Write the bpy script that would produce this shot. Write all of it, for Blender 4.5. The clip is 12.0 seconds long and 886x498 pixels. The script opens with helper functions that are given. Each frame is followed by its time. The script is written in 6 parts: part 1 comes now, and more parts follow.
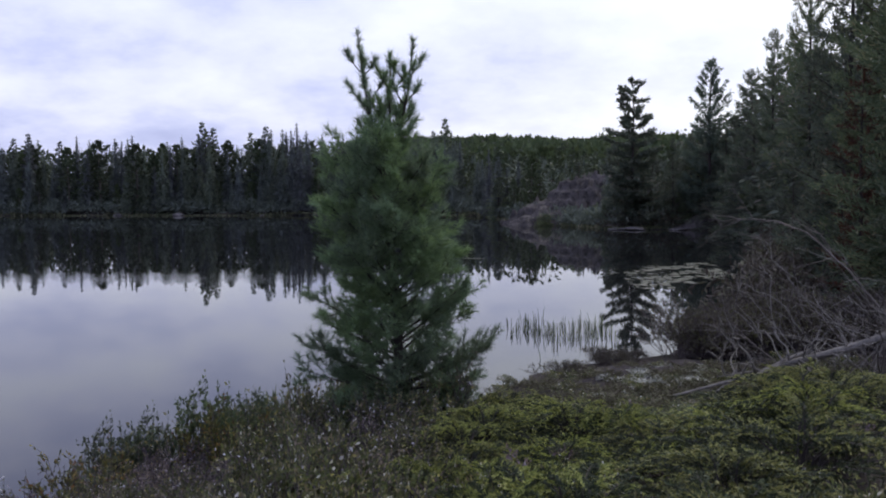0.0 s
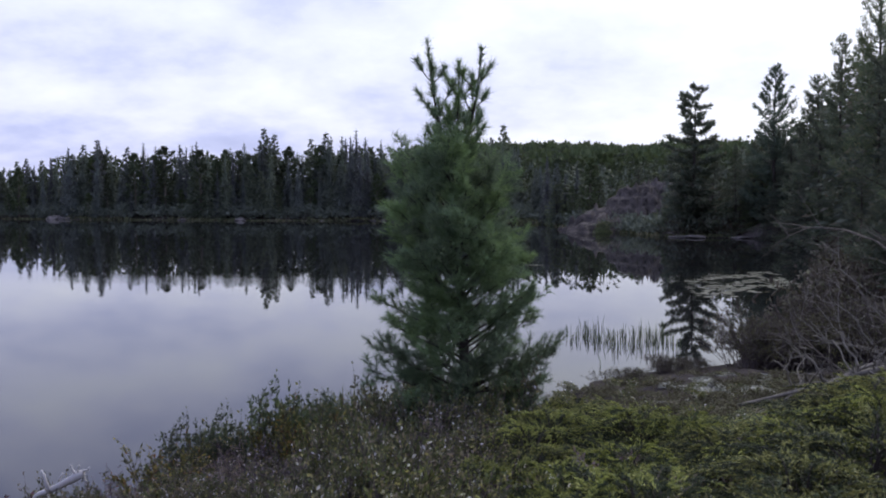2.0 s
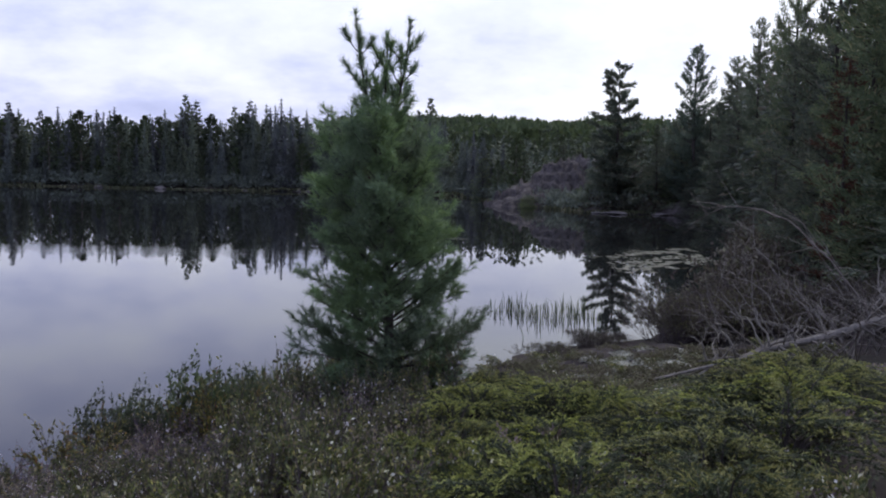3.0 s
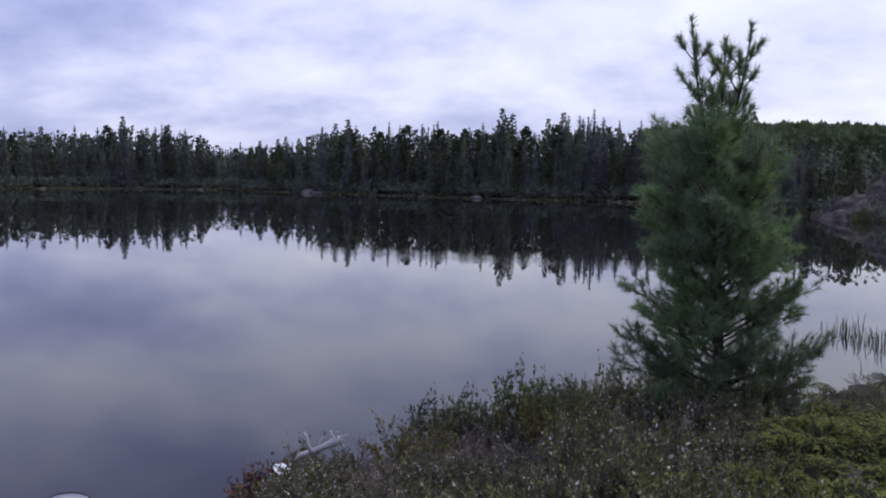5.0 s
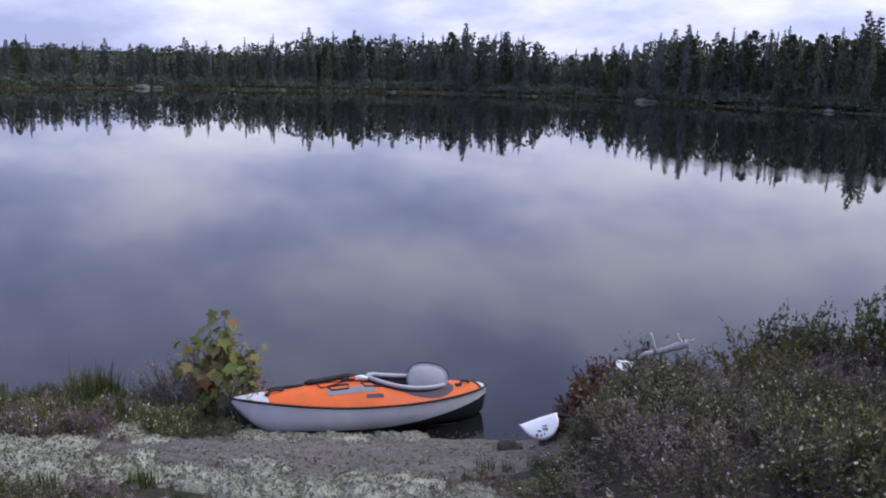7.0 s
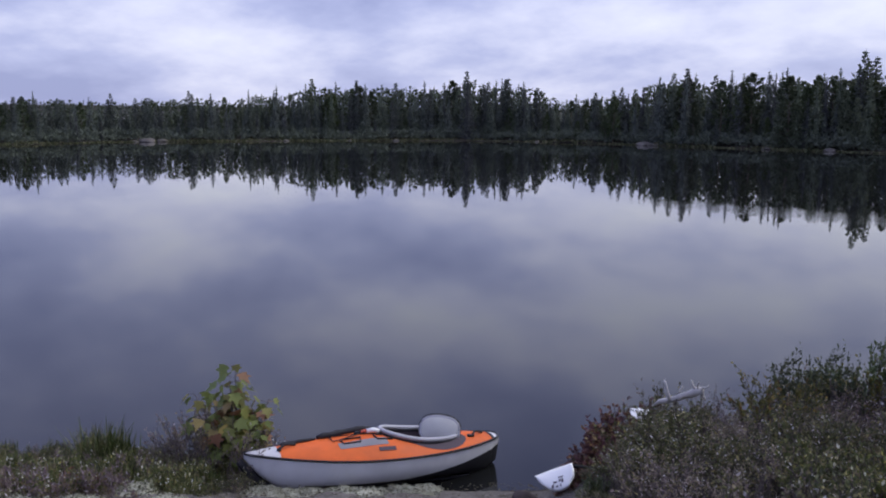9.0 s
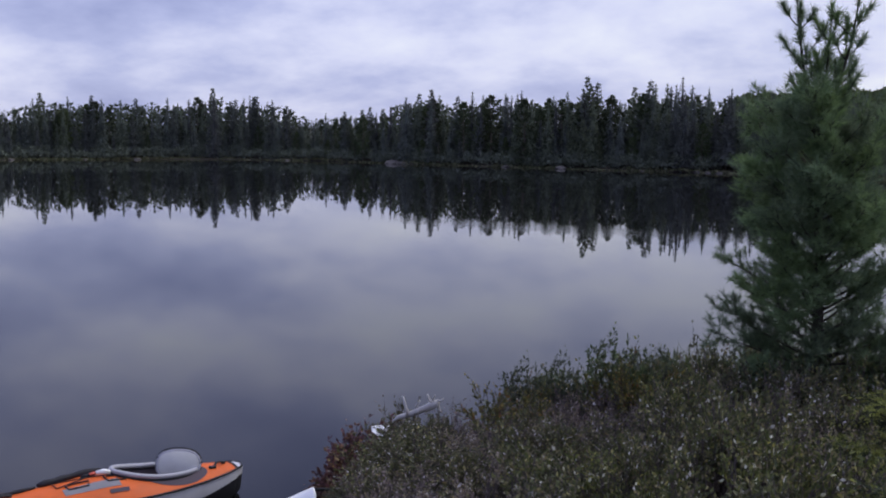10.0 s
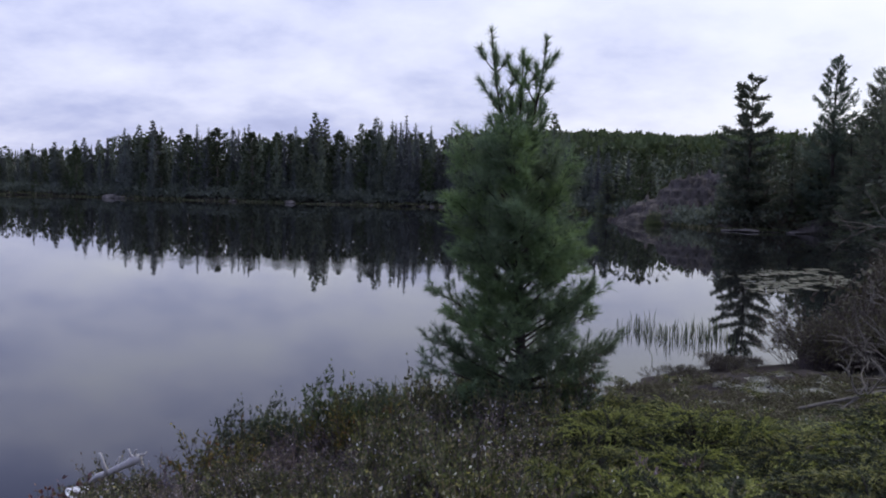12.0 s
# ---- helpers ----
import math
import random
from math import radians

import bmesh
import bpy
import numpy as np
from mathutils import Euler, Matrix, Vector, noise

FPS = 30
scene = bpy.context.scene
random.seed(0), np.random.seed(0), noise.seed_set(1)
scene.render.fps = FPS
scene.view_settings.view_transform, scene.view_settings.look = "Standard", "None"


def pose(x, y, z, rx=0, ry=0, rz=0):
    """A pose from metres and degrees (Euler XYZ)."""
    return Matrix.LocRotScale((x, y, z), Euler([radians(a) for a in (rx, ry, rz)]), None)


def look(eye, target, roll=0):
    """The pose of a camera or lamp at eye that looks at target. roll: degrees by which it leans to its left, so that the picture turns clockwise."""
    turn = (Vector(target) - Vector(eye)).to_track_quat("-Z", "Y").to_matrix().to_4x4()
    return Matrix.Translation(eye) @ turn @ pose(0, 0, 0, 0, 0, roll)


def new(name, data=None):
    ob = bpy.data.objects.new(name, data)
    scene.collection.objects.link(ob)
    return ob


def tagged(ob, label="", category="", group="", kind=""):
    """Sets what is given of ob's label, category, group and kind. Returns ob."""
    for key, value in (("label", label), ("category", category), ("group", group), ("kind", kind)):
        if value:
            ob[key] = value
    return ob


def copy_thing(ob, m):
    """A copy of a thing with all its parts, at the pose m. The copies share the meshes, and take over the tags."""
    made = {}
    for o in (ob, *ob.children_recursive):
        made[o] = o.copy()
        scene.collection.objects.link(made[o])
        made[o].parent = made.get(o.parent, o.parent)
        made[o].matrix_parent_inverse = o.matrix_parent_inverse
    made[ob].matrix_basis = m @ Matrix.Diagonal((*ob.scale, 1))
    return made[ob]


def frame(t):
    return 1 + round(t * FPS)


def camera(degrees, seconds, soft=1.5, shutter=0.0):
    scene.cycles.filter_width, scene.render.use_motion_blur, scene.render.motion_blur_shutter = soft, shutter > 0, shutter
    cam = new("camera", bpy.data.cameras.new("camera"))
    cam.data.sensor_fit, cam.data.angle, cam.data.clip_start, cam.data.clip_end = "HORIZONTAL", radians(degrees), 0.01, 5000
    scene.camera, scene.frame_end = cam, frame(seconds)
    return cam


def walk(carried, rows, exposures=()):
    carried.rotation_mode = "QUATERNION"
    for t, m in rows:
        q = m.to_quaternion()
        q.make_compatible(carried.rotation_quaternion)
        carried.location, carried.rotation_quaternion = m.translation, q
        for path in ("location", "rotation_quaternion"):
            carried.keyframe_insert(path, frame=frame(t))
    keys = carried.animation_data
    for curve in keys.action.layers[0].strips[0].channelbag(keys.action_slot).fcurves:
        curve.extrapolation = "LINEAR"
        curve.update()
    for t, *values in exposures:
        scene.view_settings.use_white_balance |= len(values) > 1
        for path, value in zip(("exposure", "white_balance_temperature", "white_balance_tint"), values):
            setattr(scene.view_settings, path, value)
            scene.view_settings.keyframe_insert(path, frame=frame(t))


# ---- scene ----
cam = camera(53.0, 12.0, soft=2.0)
PATH = [
    (0, pose(0.259, 0.154, 4.186, 85.937, 0.352, 2.147)),
    (0.5, pose(0.272, 0.132, 4.185, 86.439, 1.593, 2.761)),
    (1, pose(0.251, 0.132, 4.169, 84.410, 0.748, 5.005)),
    (1.5, pose(0.201, 0.059, 4.190, 86.602, -1.190, 4.911)),
    (2, pose(0.163, 0.001, 4.183, 86.363, 0.090, 5.816)),
    (2.5, pose(0.158, -0.008, 4.184, 85.072, -1.269, 2.318)),
    (2.7, pose(0.163, 0.010, 4.190, 84.602, -1.008, 0.230)),
    (4.3, pose(0.018, 0.126, 4.227, 85.119, -0.964, 13.420)),
    (4.5, pose(0.006, 0.114, 4.226, 84.835, -0.594, 14.976)),
    (5, pose(-0.047, 0.100, 4.220, 84.952, -0.866, 20.815)),
    (5.5, pose(-0.082, 0.013, 4.232, 83.985, -0.131, 27.000)),
    (6, pose(-0.123, -0.005, 4.213, 84.275, -0.852, 29.719)),
    (6.5, pose(-0.175, -0.098, 4.173, 80.805, -1.125, 37.374)),
    (7, pose(-0.217, -0.154, 4.141, 78.680, -1.587, 41.803)),
    (7.2, pose(-0.196, -0.188, 4.158, 77.630, -1.450, 42.605)),
    (9, pose(-0.243, -0.209, 4.191, 81.660, -0.435, 41.903)),
    (9.5, pose(-0.203, -0.158, 4.193, 82.065, -1.186, 35.831)),
    (10, pose(-0.119, -0.069, 4.217, 82.983, -0.715, 26.092)),
    (10.5, pose(-0.061, 0.044, 4.223, 85.268, -1.619, 15.751)),
    (11, pose(0.010, 0.125, 4.232, 85.531, -1.373, 5.757)),
    (11.5, pose(0.049, 0.166, 4.239, 85.995, -1.082, 2.443)),
    (12, pose(0.022, 0.130, 4.232, 85.461, -1.152, 8.919)),
]
EXPOSURES = [(0, 0.04), (0.5, 0.0), (1.0, 0.06), (2.7, 0.13), (4.5, 0.20), (5.0, -0.04), (5.5, -0.12), (6.5, -0.08), (7.2, 0.26), (9.0, -0.10), (9.5, -0.12), (10.0, -0.22), (10.5, -0.22), (11.0, -0.16), (11.5, -0.12), (12, -0.10)]
walk(cam, PATH, EXPOSURES)

# ---- sky, sun ----
SUN_AZ, SUN_UP = -28.0, 48.0          # degrees: azimuth leftwards from +y, height over the horizon


def polar(az, d, z=0.0):
    """A place at d metres and az degrees to the left of +y."""
    return Vector((-math.sin(radians(az)) * d, math.cos(radians(az)) * d, z))


world = bpy.data.worlds.new("world")
scene.world = world
world.use_nodes = True
wn, wl = world.node_tree.nodes, world.node_tree.links
wn.clear()


def wnode(kind, **kw):
    n = wn.new(kind)
    for k, v in kw.items():
        if k in n.inputs:
            n.inputs[k].default_value = v
    return n


def wmath(op, a, b=None):
    n = wn.new("ShaderNodeMath")
    n.operation = op
    for i, v in enumerate((a, b)):
        if v is None:
            continue
        if isinstance(v, (int, float)):
            n.inputs[i].default_value = v
        else:
            wl.new(v, n.inputs[i])
    return n.outputs[0]


def ramp(nodes, stops, mode="LINEAR"):
    r = nodes.new("ShaderNodeValToRGB")
    r.color_ramp.interpolation = mode
    el = r.color_ramp.elements
    while len(el) < len(stops):
        el.new(0.5)
    for e, (p, c) in zip(el, stops):
        e.position = p
        e.color = (*c, 1) if len(c) == 3 else c
    return r


sky = wn.new("ShaderNodeTexSky")
sky.sky_type = "NISHITA"
sky.sun_disc = False
sky.sun_elevation, sky.sun_rotation = radians(SUN_UP), radians(-SUN_AZ)
tc = wn.new("ShaderNodeTexCoord")
sep = wn.new("ShaderNodeSeparateXYZ")
wl.new(tc.outputs["Generated"], sep.inputs[0])
up = wmath("ADD", wmath("MAXIMUM", sep.outputs[2], 0.0), 0.34)
comb = wn.new("ShaderNodeCombineXYZ")
comb.inputs[2].default_value = 4.1
wl.new(wmath("DIVIDE", sep.outputs[0], up), comb.inputs[0])
wl.new(wmath("DIVIDE", sep.outputs[1], up), comb.inputs[1])
cl1 = wnode("ShaderNodeTexNoise", Scale=2.2, Detail=7.0, Roughness=0.56, Distortion=0.0)
wl.new(comb.outputs[0], cl1.inputs["Vector"])
cl2 = wnode("ShaderNodeTexNoise", Scale=0.45, Detail=2.0, Roughness=0.5)
wl.new(comb.outputs[0], cl2.inputs["Vector"])
# glow of the hidden sun through the cloud
sd = polar(SUN_AZ, math.cos(radians(SUN_UP)), math.sin(radians(SUN_UP))).normalized()
dot = wn.new("ShaderNodeVectorMath")
dot.operation = "DOT_PRODUCT"
wl.new(tc.outputs["Generated"], dot.inputs[0])
dot.inputs[1].default_value = sd
glow = wmath("POWER", wmath("MAXIMUM", wmath("ADD", wmath("MULTIPLY", dot.outputs["Value"], 0.5), 0.5), 0.0), 12.0)
dens = wmath("ADD", wmath("ADD", wmath("ADD", wmath("MULTIPLY", cl1.outputs["Fac"], 0.70), 0.085), wmath("MULTIPLY", cl2.outputs["Fac"], 0.35)), wmath("MULTIPLY", glow, 1.50))
# the larger heaps of cloud over the lake, and the thinner bank between them: azimuth, height, breadth, depth, weight
for c_az, c_up, c_wide, c_deep, c_w in [(60, 5.8, 6, 2.6, 0.11), (56, 8, 4, 2, 0.08), (34, 5.5, 9, 1.6, 0.04), (24, 6.5, 10, 2.0, 0.04), (42, 13.5, 12, 3.5, 0.09), (43, 9.3, 14, 1.8, -0.07), (52, 24, 20, 8, -0.03), (-2, 9.5, 4, 3, -0.03)]:
    c_dir = polar(c_az, math.cos(radians(c_up)), math.sin(radians(c_up)))
    c_side, c_high = polar(c_az + 90, 1.0), c_dir.cross(polar(c_az + 90, 1.0))
    turned = wn.new("ShaderNodeVectorMath")
    turned.operation = "SUBTRACT"
    wl.new(tc.outputs["Generated"], turned.inputs[0])
    turned.inputs[1].default_value = c_dir
    q2 = None
    for axis_, size_ in ((c_side, c_wide), (c_high, c_deep), (c_dir, 30)):
        dn = wn.new("ShaderNodeVectorMath")
        dn.operation = "DOT_PRODUCT"
        wl.new(turned.outputs[0], dn.inputs[0])
        dn.inputs[1].default_value = axis_ / radians(size_)
        sq = wmath("MULTIPLY", dn.outputs["Value"], dn.outputs["Value"])
        q2 = sq if q2 is None else wmath("ADD", q2, sq)
    dens = wmath("ADD", dens, wmath("MULTIPLY", wmath("POWER", 2.718, wmath("MULTIPLY", q2, -0.7)), c_w))
cloud = ramp(wn, [(0.50, (0.33, 0.365, 0.62)), (0.62, (0.47, 0.505, 0.77)), (0.73, (0.69, 0.71, 0.92)), (0.84, (0.83, 0.85, 0.97)), (0.99, (0.93, 0.935, 0.99))])
wl.new(dens, cloud.inputs[0])
mix = wn.new("ShaderNodeMixRGB")
mix.inputs[0].default_value = 0.92
skyd = wn.new("ShaderNodeMixRGB")
skyd.blend_type = "MULTIPLY"
skyd.inputs[0].default_value = 1.0
skyd.inputs[2].default_value = (0.10, 0.10, 0.10, 1)
wl.new(sky.outputs[0], skyd.inputs[1])
wl.new(skyd.outputs[0], mix.inputs[1])
high = ramp(wn, [(0.0, (1.0, 1.0, 1.0)), (0.22, (0.97, 0.99, 1.06)), (0.6, (0.90, 0.94, 1.20))])
wl.new(sep.outputs[2], high.inputs[0])
tint = wn.new("ShaderNodeMixRGB")
tint.blend_type = "MULTIPLY"
tint.inputs[0].default_value = 1.0
wl.new(cloud.outputs[0], tint.inputs[1])
wl.new(high.outputs[0], tint.inputs[2])
wl.new(tint.outputs[0], mix.inputs[2])
warm = ramp(wn, [(0.42, (1.0, 1.0, 1.0)), (0.74, (1.0, 1.0, 0.97))])
wl.new(dot.outputs["Value"], warm.inputs[0])
warmed = wn.new("ShaderNodeMixRGB")
warmed.blend_type = "MULTIPLY"
warmed.inputs[0].default_value = 1.0
wl.new(mix.outputs[0], warmed.inputs[1])
wl.new(warm.outputs[0], warmed.inputs[2])
bg = wnode("ShaderNodeBackground", Strength=1.18)
wl.new(warmed.outputs[0], bg.inputs["Color"])
wo = wn.new("ShaderNodeOutputWorld")
wl.new(bg.outputs[0], wo.inputs[0])

sun = new("sun", bpy.data.lights.new("sun", "SUN"))
sun.data.energy, sun.data.angle, sun.data.color = 1.35, radians(18), (1.0, 0.96, 0.9)
sun.matrix_world = look(sd * 100, (0, 0, 0))

# ---- materials ----


class Mat:
    """A small builder for node materials."""

    def __init__(self, name):
        self.m = bpy.data.materials.new(name)
        self.m.use_nodes = True
        self.n, self.l = self.m.node_tree.nodes, self.m.node_tree.links
        self.b = self.n["Principled BSDF"]
        self.out = self.n["Material Output"]
        self.co = self.n.new("ShaderNodeTexCoord").outputs["Object"]

    def noise(self, scale, detail=4.0, rough=0.55, vec=None, dist=0.0):
        t = self.n.new("ShaderNodeTexNoise")
        t.inputs["Scale"].default_value, t.inputs["Detail"].default_value = scale, detail
        t.inputs["Roughness"].default_value, t.inputs["Distortion"].default_value = rough, dist
        self.l.new(vec or self.co, t.inputs["Vector"])
        return t.outputs["Fac"]

    def stretch(self, x, y, z):
        t = self.n.new("ShaderNodeMapping")
        t.inputs["Scale"].default_value = (x, y, z)
        self.l.new(self.co, t.inputs["Vector"])
        return t.outputs[0]

    def ramp(self, fac, *stops):
        r = ramp(self.n, stops)
        self.l.new(fac, r.inputs[0])
        return r.outputs[0]

    def mix(self, fac, a, b, mode="MIX"):
        t = self.n.new("ShaderNodeMixRGB")
        t.blend_type = mode
        for v, s in ((fac, t.inputs[0]), (a, t.inputs[1]), (b, t.inputs[2])):
            if isinstance(v, (int, float)):
                s.default_value = v
            elif isinstance(v, tuple):
                s.default_value = (*v, 1)
            else:
                self.l.new(v, s)
        return t.outputs[0]

    def color(self, c, rough=0.8, spec=0.3, metal=0.0):
        if isinstance(c, tuple):
            self.b.inputs["Base Color"].default_value = (*c, 1)
        else:
            self.l.new(c, self.b.inputs["Base Color"])
        if isinstance(rough, (int, float)):
            self.b.inputs["Roughness"].default_value = rough
        else:
            self.l.new(rough, self.b.inputs["Roughness"])
        self.b.inputs["Specular IOR Level"].default_value, self.b.inputs["Metallic"].default_value = spec, metal
        return self

    def bump(self, fac, strength=0.4, dist=0.02):
        t = self.n.new("ShaderNodeBump")
        t.inputs["Strength"].default_value, t.inputs["Distance"].default_value = strength, dist
        self.l.new(fac, t.inputs["Height"])
        self.l.new(t.outputs[0], self.b.inputs["Normal"])
        return self

    def island(self):
        return self.n.new("ShaderNodeNewGeometry").outputs["Random Per Island"]

    def each(self):
        return self.n.new("ShaderNodeObjectInfo").outputs["Random"]


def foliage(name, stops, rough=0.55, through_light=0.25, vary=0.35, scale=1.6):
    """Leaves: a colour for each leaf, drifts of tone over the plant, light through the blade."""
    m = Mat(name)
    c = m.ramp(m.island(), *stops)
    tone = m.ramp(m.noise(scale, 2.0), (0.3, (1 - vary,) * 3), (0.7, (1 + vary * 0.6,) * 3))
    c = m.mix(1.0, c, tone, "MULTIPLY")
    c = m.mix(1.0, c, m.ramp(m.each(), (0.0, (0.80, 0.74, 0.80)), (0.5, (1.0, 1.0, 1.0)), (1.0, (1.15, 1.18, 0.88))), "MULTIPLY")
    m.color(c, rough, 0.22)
    tr = m.n.new("ShaderNodeBsdfTranslucent")
    m.l.new(c, tr.inputs["Color"])
    mx = m.n.new("ShaderNodeMixShader")
    mx.inputs[0].default_value = through_light
    m.l.new(m.b.outputs[0], mx.inputs[1])
    m.l.new(tr.outputs[0], mx.inputs[2])
    m.l.new(mx.outputs[0], m.out.inputs["Surface"])
    return m.m


def wood(name, a, b, scale=18.0, bump=0.6):
    m = Mat(name)
    g = m.noise(scale, 5.0, 0.6, m.stretch(1, 1, 0.18))
    c = m.mix(m.noise(2.0, 3.0), m.ramp(g, (0.3, a), (0.7, b)), tuple(x * 0.8 for x in a))
    return m.color(c, 0.9, 0.15).bump(g, bump, 0.01).m


def plain(name, c, rough=0.5, spec=0.4, grain=60.0, bump=0.15, vary=0.12):
    m = Mat(name)
    g = m.noise(grain, 3.0)
    d = m.noise(4.0, 4.0)
    col = m.mix(1.0, c, m.ramp(d, (0.3, (1 - vary,) * 3), (0.7, (1 + vary * 0.5,) * 3)), "MULTIPLY")
    return m.color(col, m.ramp(d, (0.3, (rough * 0.85,) * 3), (0.7, (min(1, rough * 1.15),) * 3)), spec).bump(g, bump, 0.003).m


# plants
NEEDLE_PINE = foliage("pine_needles", [(0.0, (0.123, 0.175, 0.104)), (0.45, (0.177, 0.256, 0.133)), (0.8, (0.237, 0.328, 0.168)), (1.0, (0.300, 0.391, 0.219))], 0.5, 0.42, 0.3)
NEEDLE_DARK = foliage("spruce_needles", [(0.0, (0.086, 0.112, 0.076)), (0.5, (0.132, 0.164, 0.105)), (0.85, (0.182, 0.209, 0.130)), (1.0, (0.234, 0.209, 0.142))], 0.6, 0.3, 0.35, 0.6)
NEEDLE_PALE = foliage("pale_pine_needles", [(0.0, (0.077, 0.105, 0.084)), (0.5, (0.112, 0.147, 0.115)), (1.0, (0.154, 0.189, 0.147))], 0.5, 0.4, 0.2)
# far conifers and thicket: aerial haze put into the colour, paler and greyer
NEEDLE_FAR_HAZED = foliage("hazed_far_needles", [(0.0, (0.106, 0.121, 0.109)), (0.5, (0.146, 0.167, 0.146)), (1.0, (0.190, 0.216, 0.178))], 0.8, 0.3, 0.2, 0.3)
LEAF_FAR = foliage("far_leaves", [(0.0, (0.055, 0.076, 0.040)), (0.5, (0.078, 0.103, 0.053)), (1.0, (0.109, 0.133, 0.068))], 0.7, 0.2, 0.3, 0.2)
NEEDLE_RUST = foliage("rusty_needles", [(0.0, (0.065, 0.029, 0.017)), (1.0, (0.143, 0.058, 0.030))], 0.7, 0.15)
# junipers: fresh tips, with top light and inner shade put into the two colours
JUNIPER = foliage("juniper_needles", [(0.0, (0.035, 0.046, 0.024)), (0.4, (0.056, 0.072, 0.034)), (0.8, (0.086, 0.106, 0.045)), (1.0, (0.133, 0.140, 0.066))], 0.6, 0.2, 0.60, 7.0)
JUNIPER_LIT_TIP = foliage("juniper_lit_tips", [(0.0, (0.144, 0.170, 0.050)), (0.5, (0.243, 0.266, 0.075)), (1.0, (0.400, 0.396, 0.122))], 0.6, 0.25, 0.60, 7.0)
# the last stop paints sky glints as a few near-white leaves
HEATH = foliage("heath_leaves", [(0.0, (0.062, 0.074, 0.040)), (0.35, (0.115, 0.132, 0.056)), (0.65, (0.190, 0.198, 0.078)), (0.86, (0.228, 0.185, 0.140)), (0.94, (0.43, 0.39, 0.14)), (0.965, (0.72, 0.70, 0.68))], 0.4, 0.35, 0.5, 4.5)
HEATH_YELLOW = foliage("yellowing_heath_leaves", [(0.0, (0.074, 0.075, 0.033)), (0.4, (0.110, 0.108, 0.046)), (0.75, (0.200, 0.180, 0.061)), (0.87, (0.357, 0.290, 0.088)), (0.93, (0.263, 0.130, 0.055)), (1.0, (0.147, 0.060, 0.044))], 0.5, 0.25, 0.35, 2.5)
# here too the palest stop is a painted glint on scattered leaves
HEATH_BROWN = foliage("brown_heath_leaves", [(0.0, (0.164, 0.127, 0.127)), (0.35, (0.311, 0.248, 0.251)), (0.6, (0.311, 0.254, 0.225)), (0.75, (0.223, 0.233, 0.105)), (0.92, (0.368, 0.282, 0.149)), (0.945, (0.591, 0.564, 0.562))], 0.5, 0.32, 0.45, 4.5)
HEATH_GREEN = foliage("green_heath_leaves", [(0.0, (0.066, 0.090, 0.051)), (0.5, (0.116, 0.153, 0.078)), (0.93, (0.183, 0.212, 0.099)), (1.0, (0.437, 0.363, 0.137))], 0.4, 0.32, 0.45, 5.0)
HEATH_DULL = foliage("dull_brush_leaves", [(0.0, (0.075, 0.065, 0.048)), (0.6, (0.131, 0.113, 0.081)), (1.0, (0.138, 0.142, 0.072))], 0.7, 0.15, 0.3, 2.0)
MAPLE_GREEN = foliage("maple_leaves", [(0.0, (0.175, 0.244, 0.066)), (0.5, (0.288, 0.354, 0.099)), (0.8, (0.375, 0.342, 0.110)), (0.92, (0.325, 0.183, 0.099)), (1.0, (0.250, 0.110, 0.077))], 0.5, 0.3, 0.25, 3.0)
LEAF_RED = foliage("red_leaves", [(0.0, (0.098, 0.049, 0.053)), (0.6, (0.196, 0.095, 0.094)), (0.85, (0.276, 0.162, 0.075)), (1.0, (0.172, 0.203, 0.075))], 0.5, 0.25)
GRASS = foliage("grass_blades", [(0.0, (0.045, 0.065, 0.020)), (0.6, (0.085, 0.115, 0.032)), (0.9, (0.17, 0.16, 0.07)), (1.0, (0.30, 0.26, 0.15))], 0.5, 0.25)
REED = foliage("reed_stems", [(0.0, (0.06, 0.08, 0.045)), (0.7, (0.10, 0.125, 0.065)), (1.0, (0.17, 0.17, 0.09))], 0.6, 0.15)
SEDGE_FAR = foliage("shore_sedge", [(0.0, (0.07, 0.085, 0.04)), (0.6, (0.13, 0.14, 0.065)), (1.0, (0.26, 0.24, 0.14))], 0.7, 0.2, 0.3, 0.2)
PAD = foliage("lily_pads", [(0.0, (0.067, 0.076, 0.042)), (0.6, (0.114, 0.122, 0.076)), (1.0, (0.160, 0.160, 0.110))], 0.65, 0.1)
TWIG = wood("twigs", (0.095, 0.078, 0.074), (0.19, 0.158, 0.148), 30)
BARK = wood("bark", (0.045, 0.036, 0.030), (0.10, 0.085, 0.072), 14, 0.9)
BARK_PALE = wood("pale_bark", (0.120, 0.103, 0.080), (0.240, 0.207, 0.165), 10, 0.5)
DEADWOOD = wood("weathered_deadwood", (0.146, 0.133, 0.105), (0.350, 0.317, 0.250), 16, 0.8)
DRIFT = wood("bleached_driftwood", (0.46, 0.44, 0.41), (0.78, 0.76, 0.71), 16, 0.7)


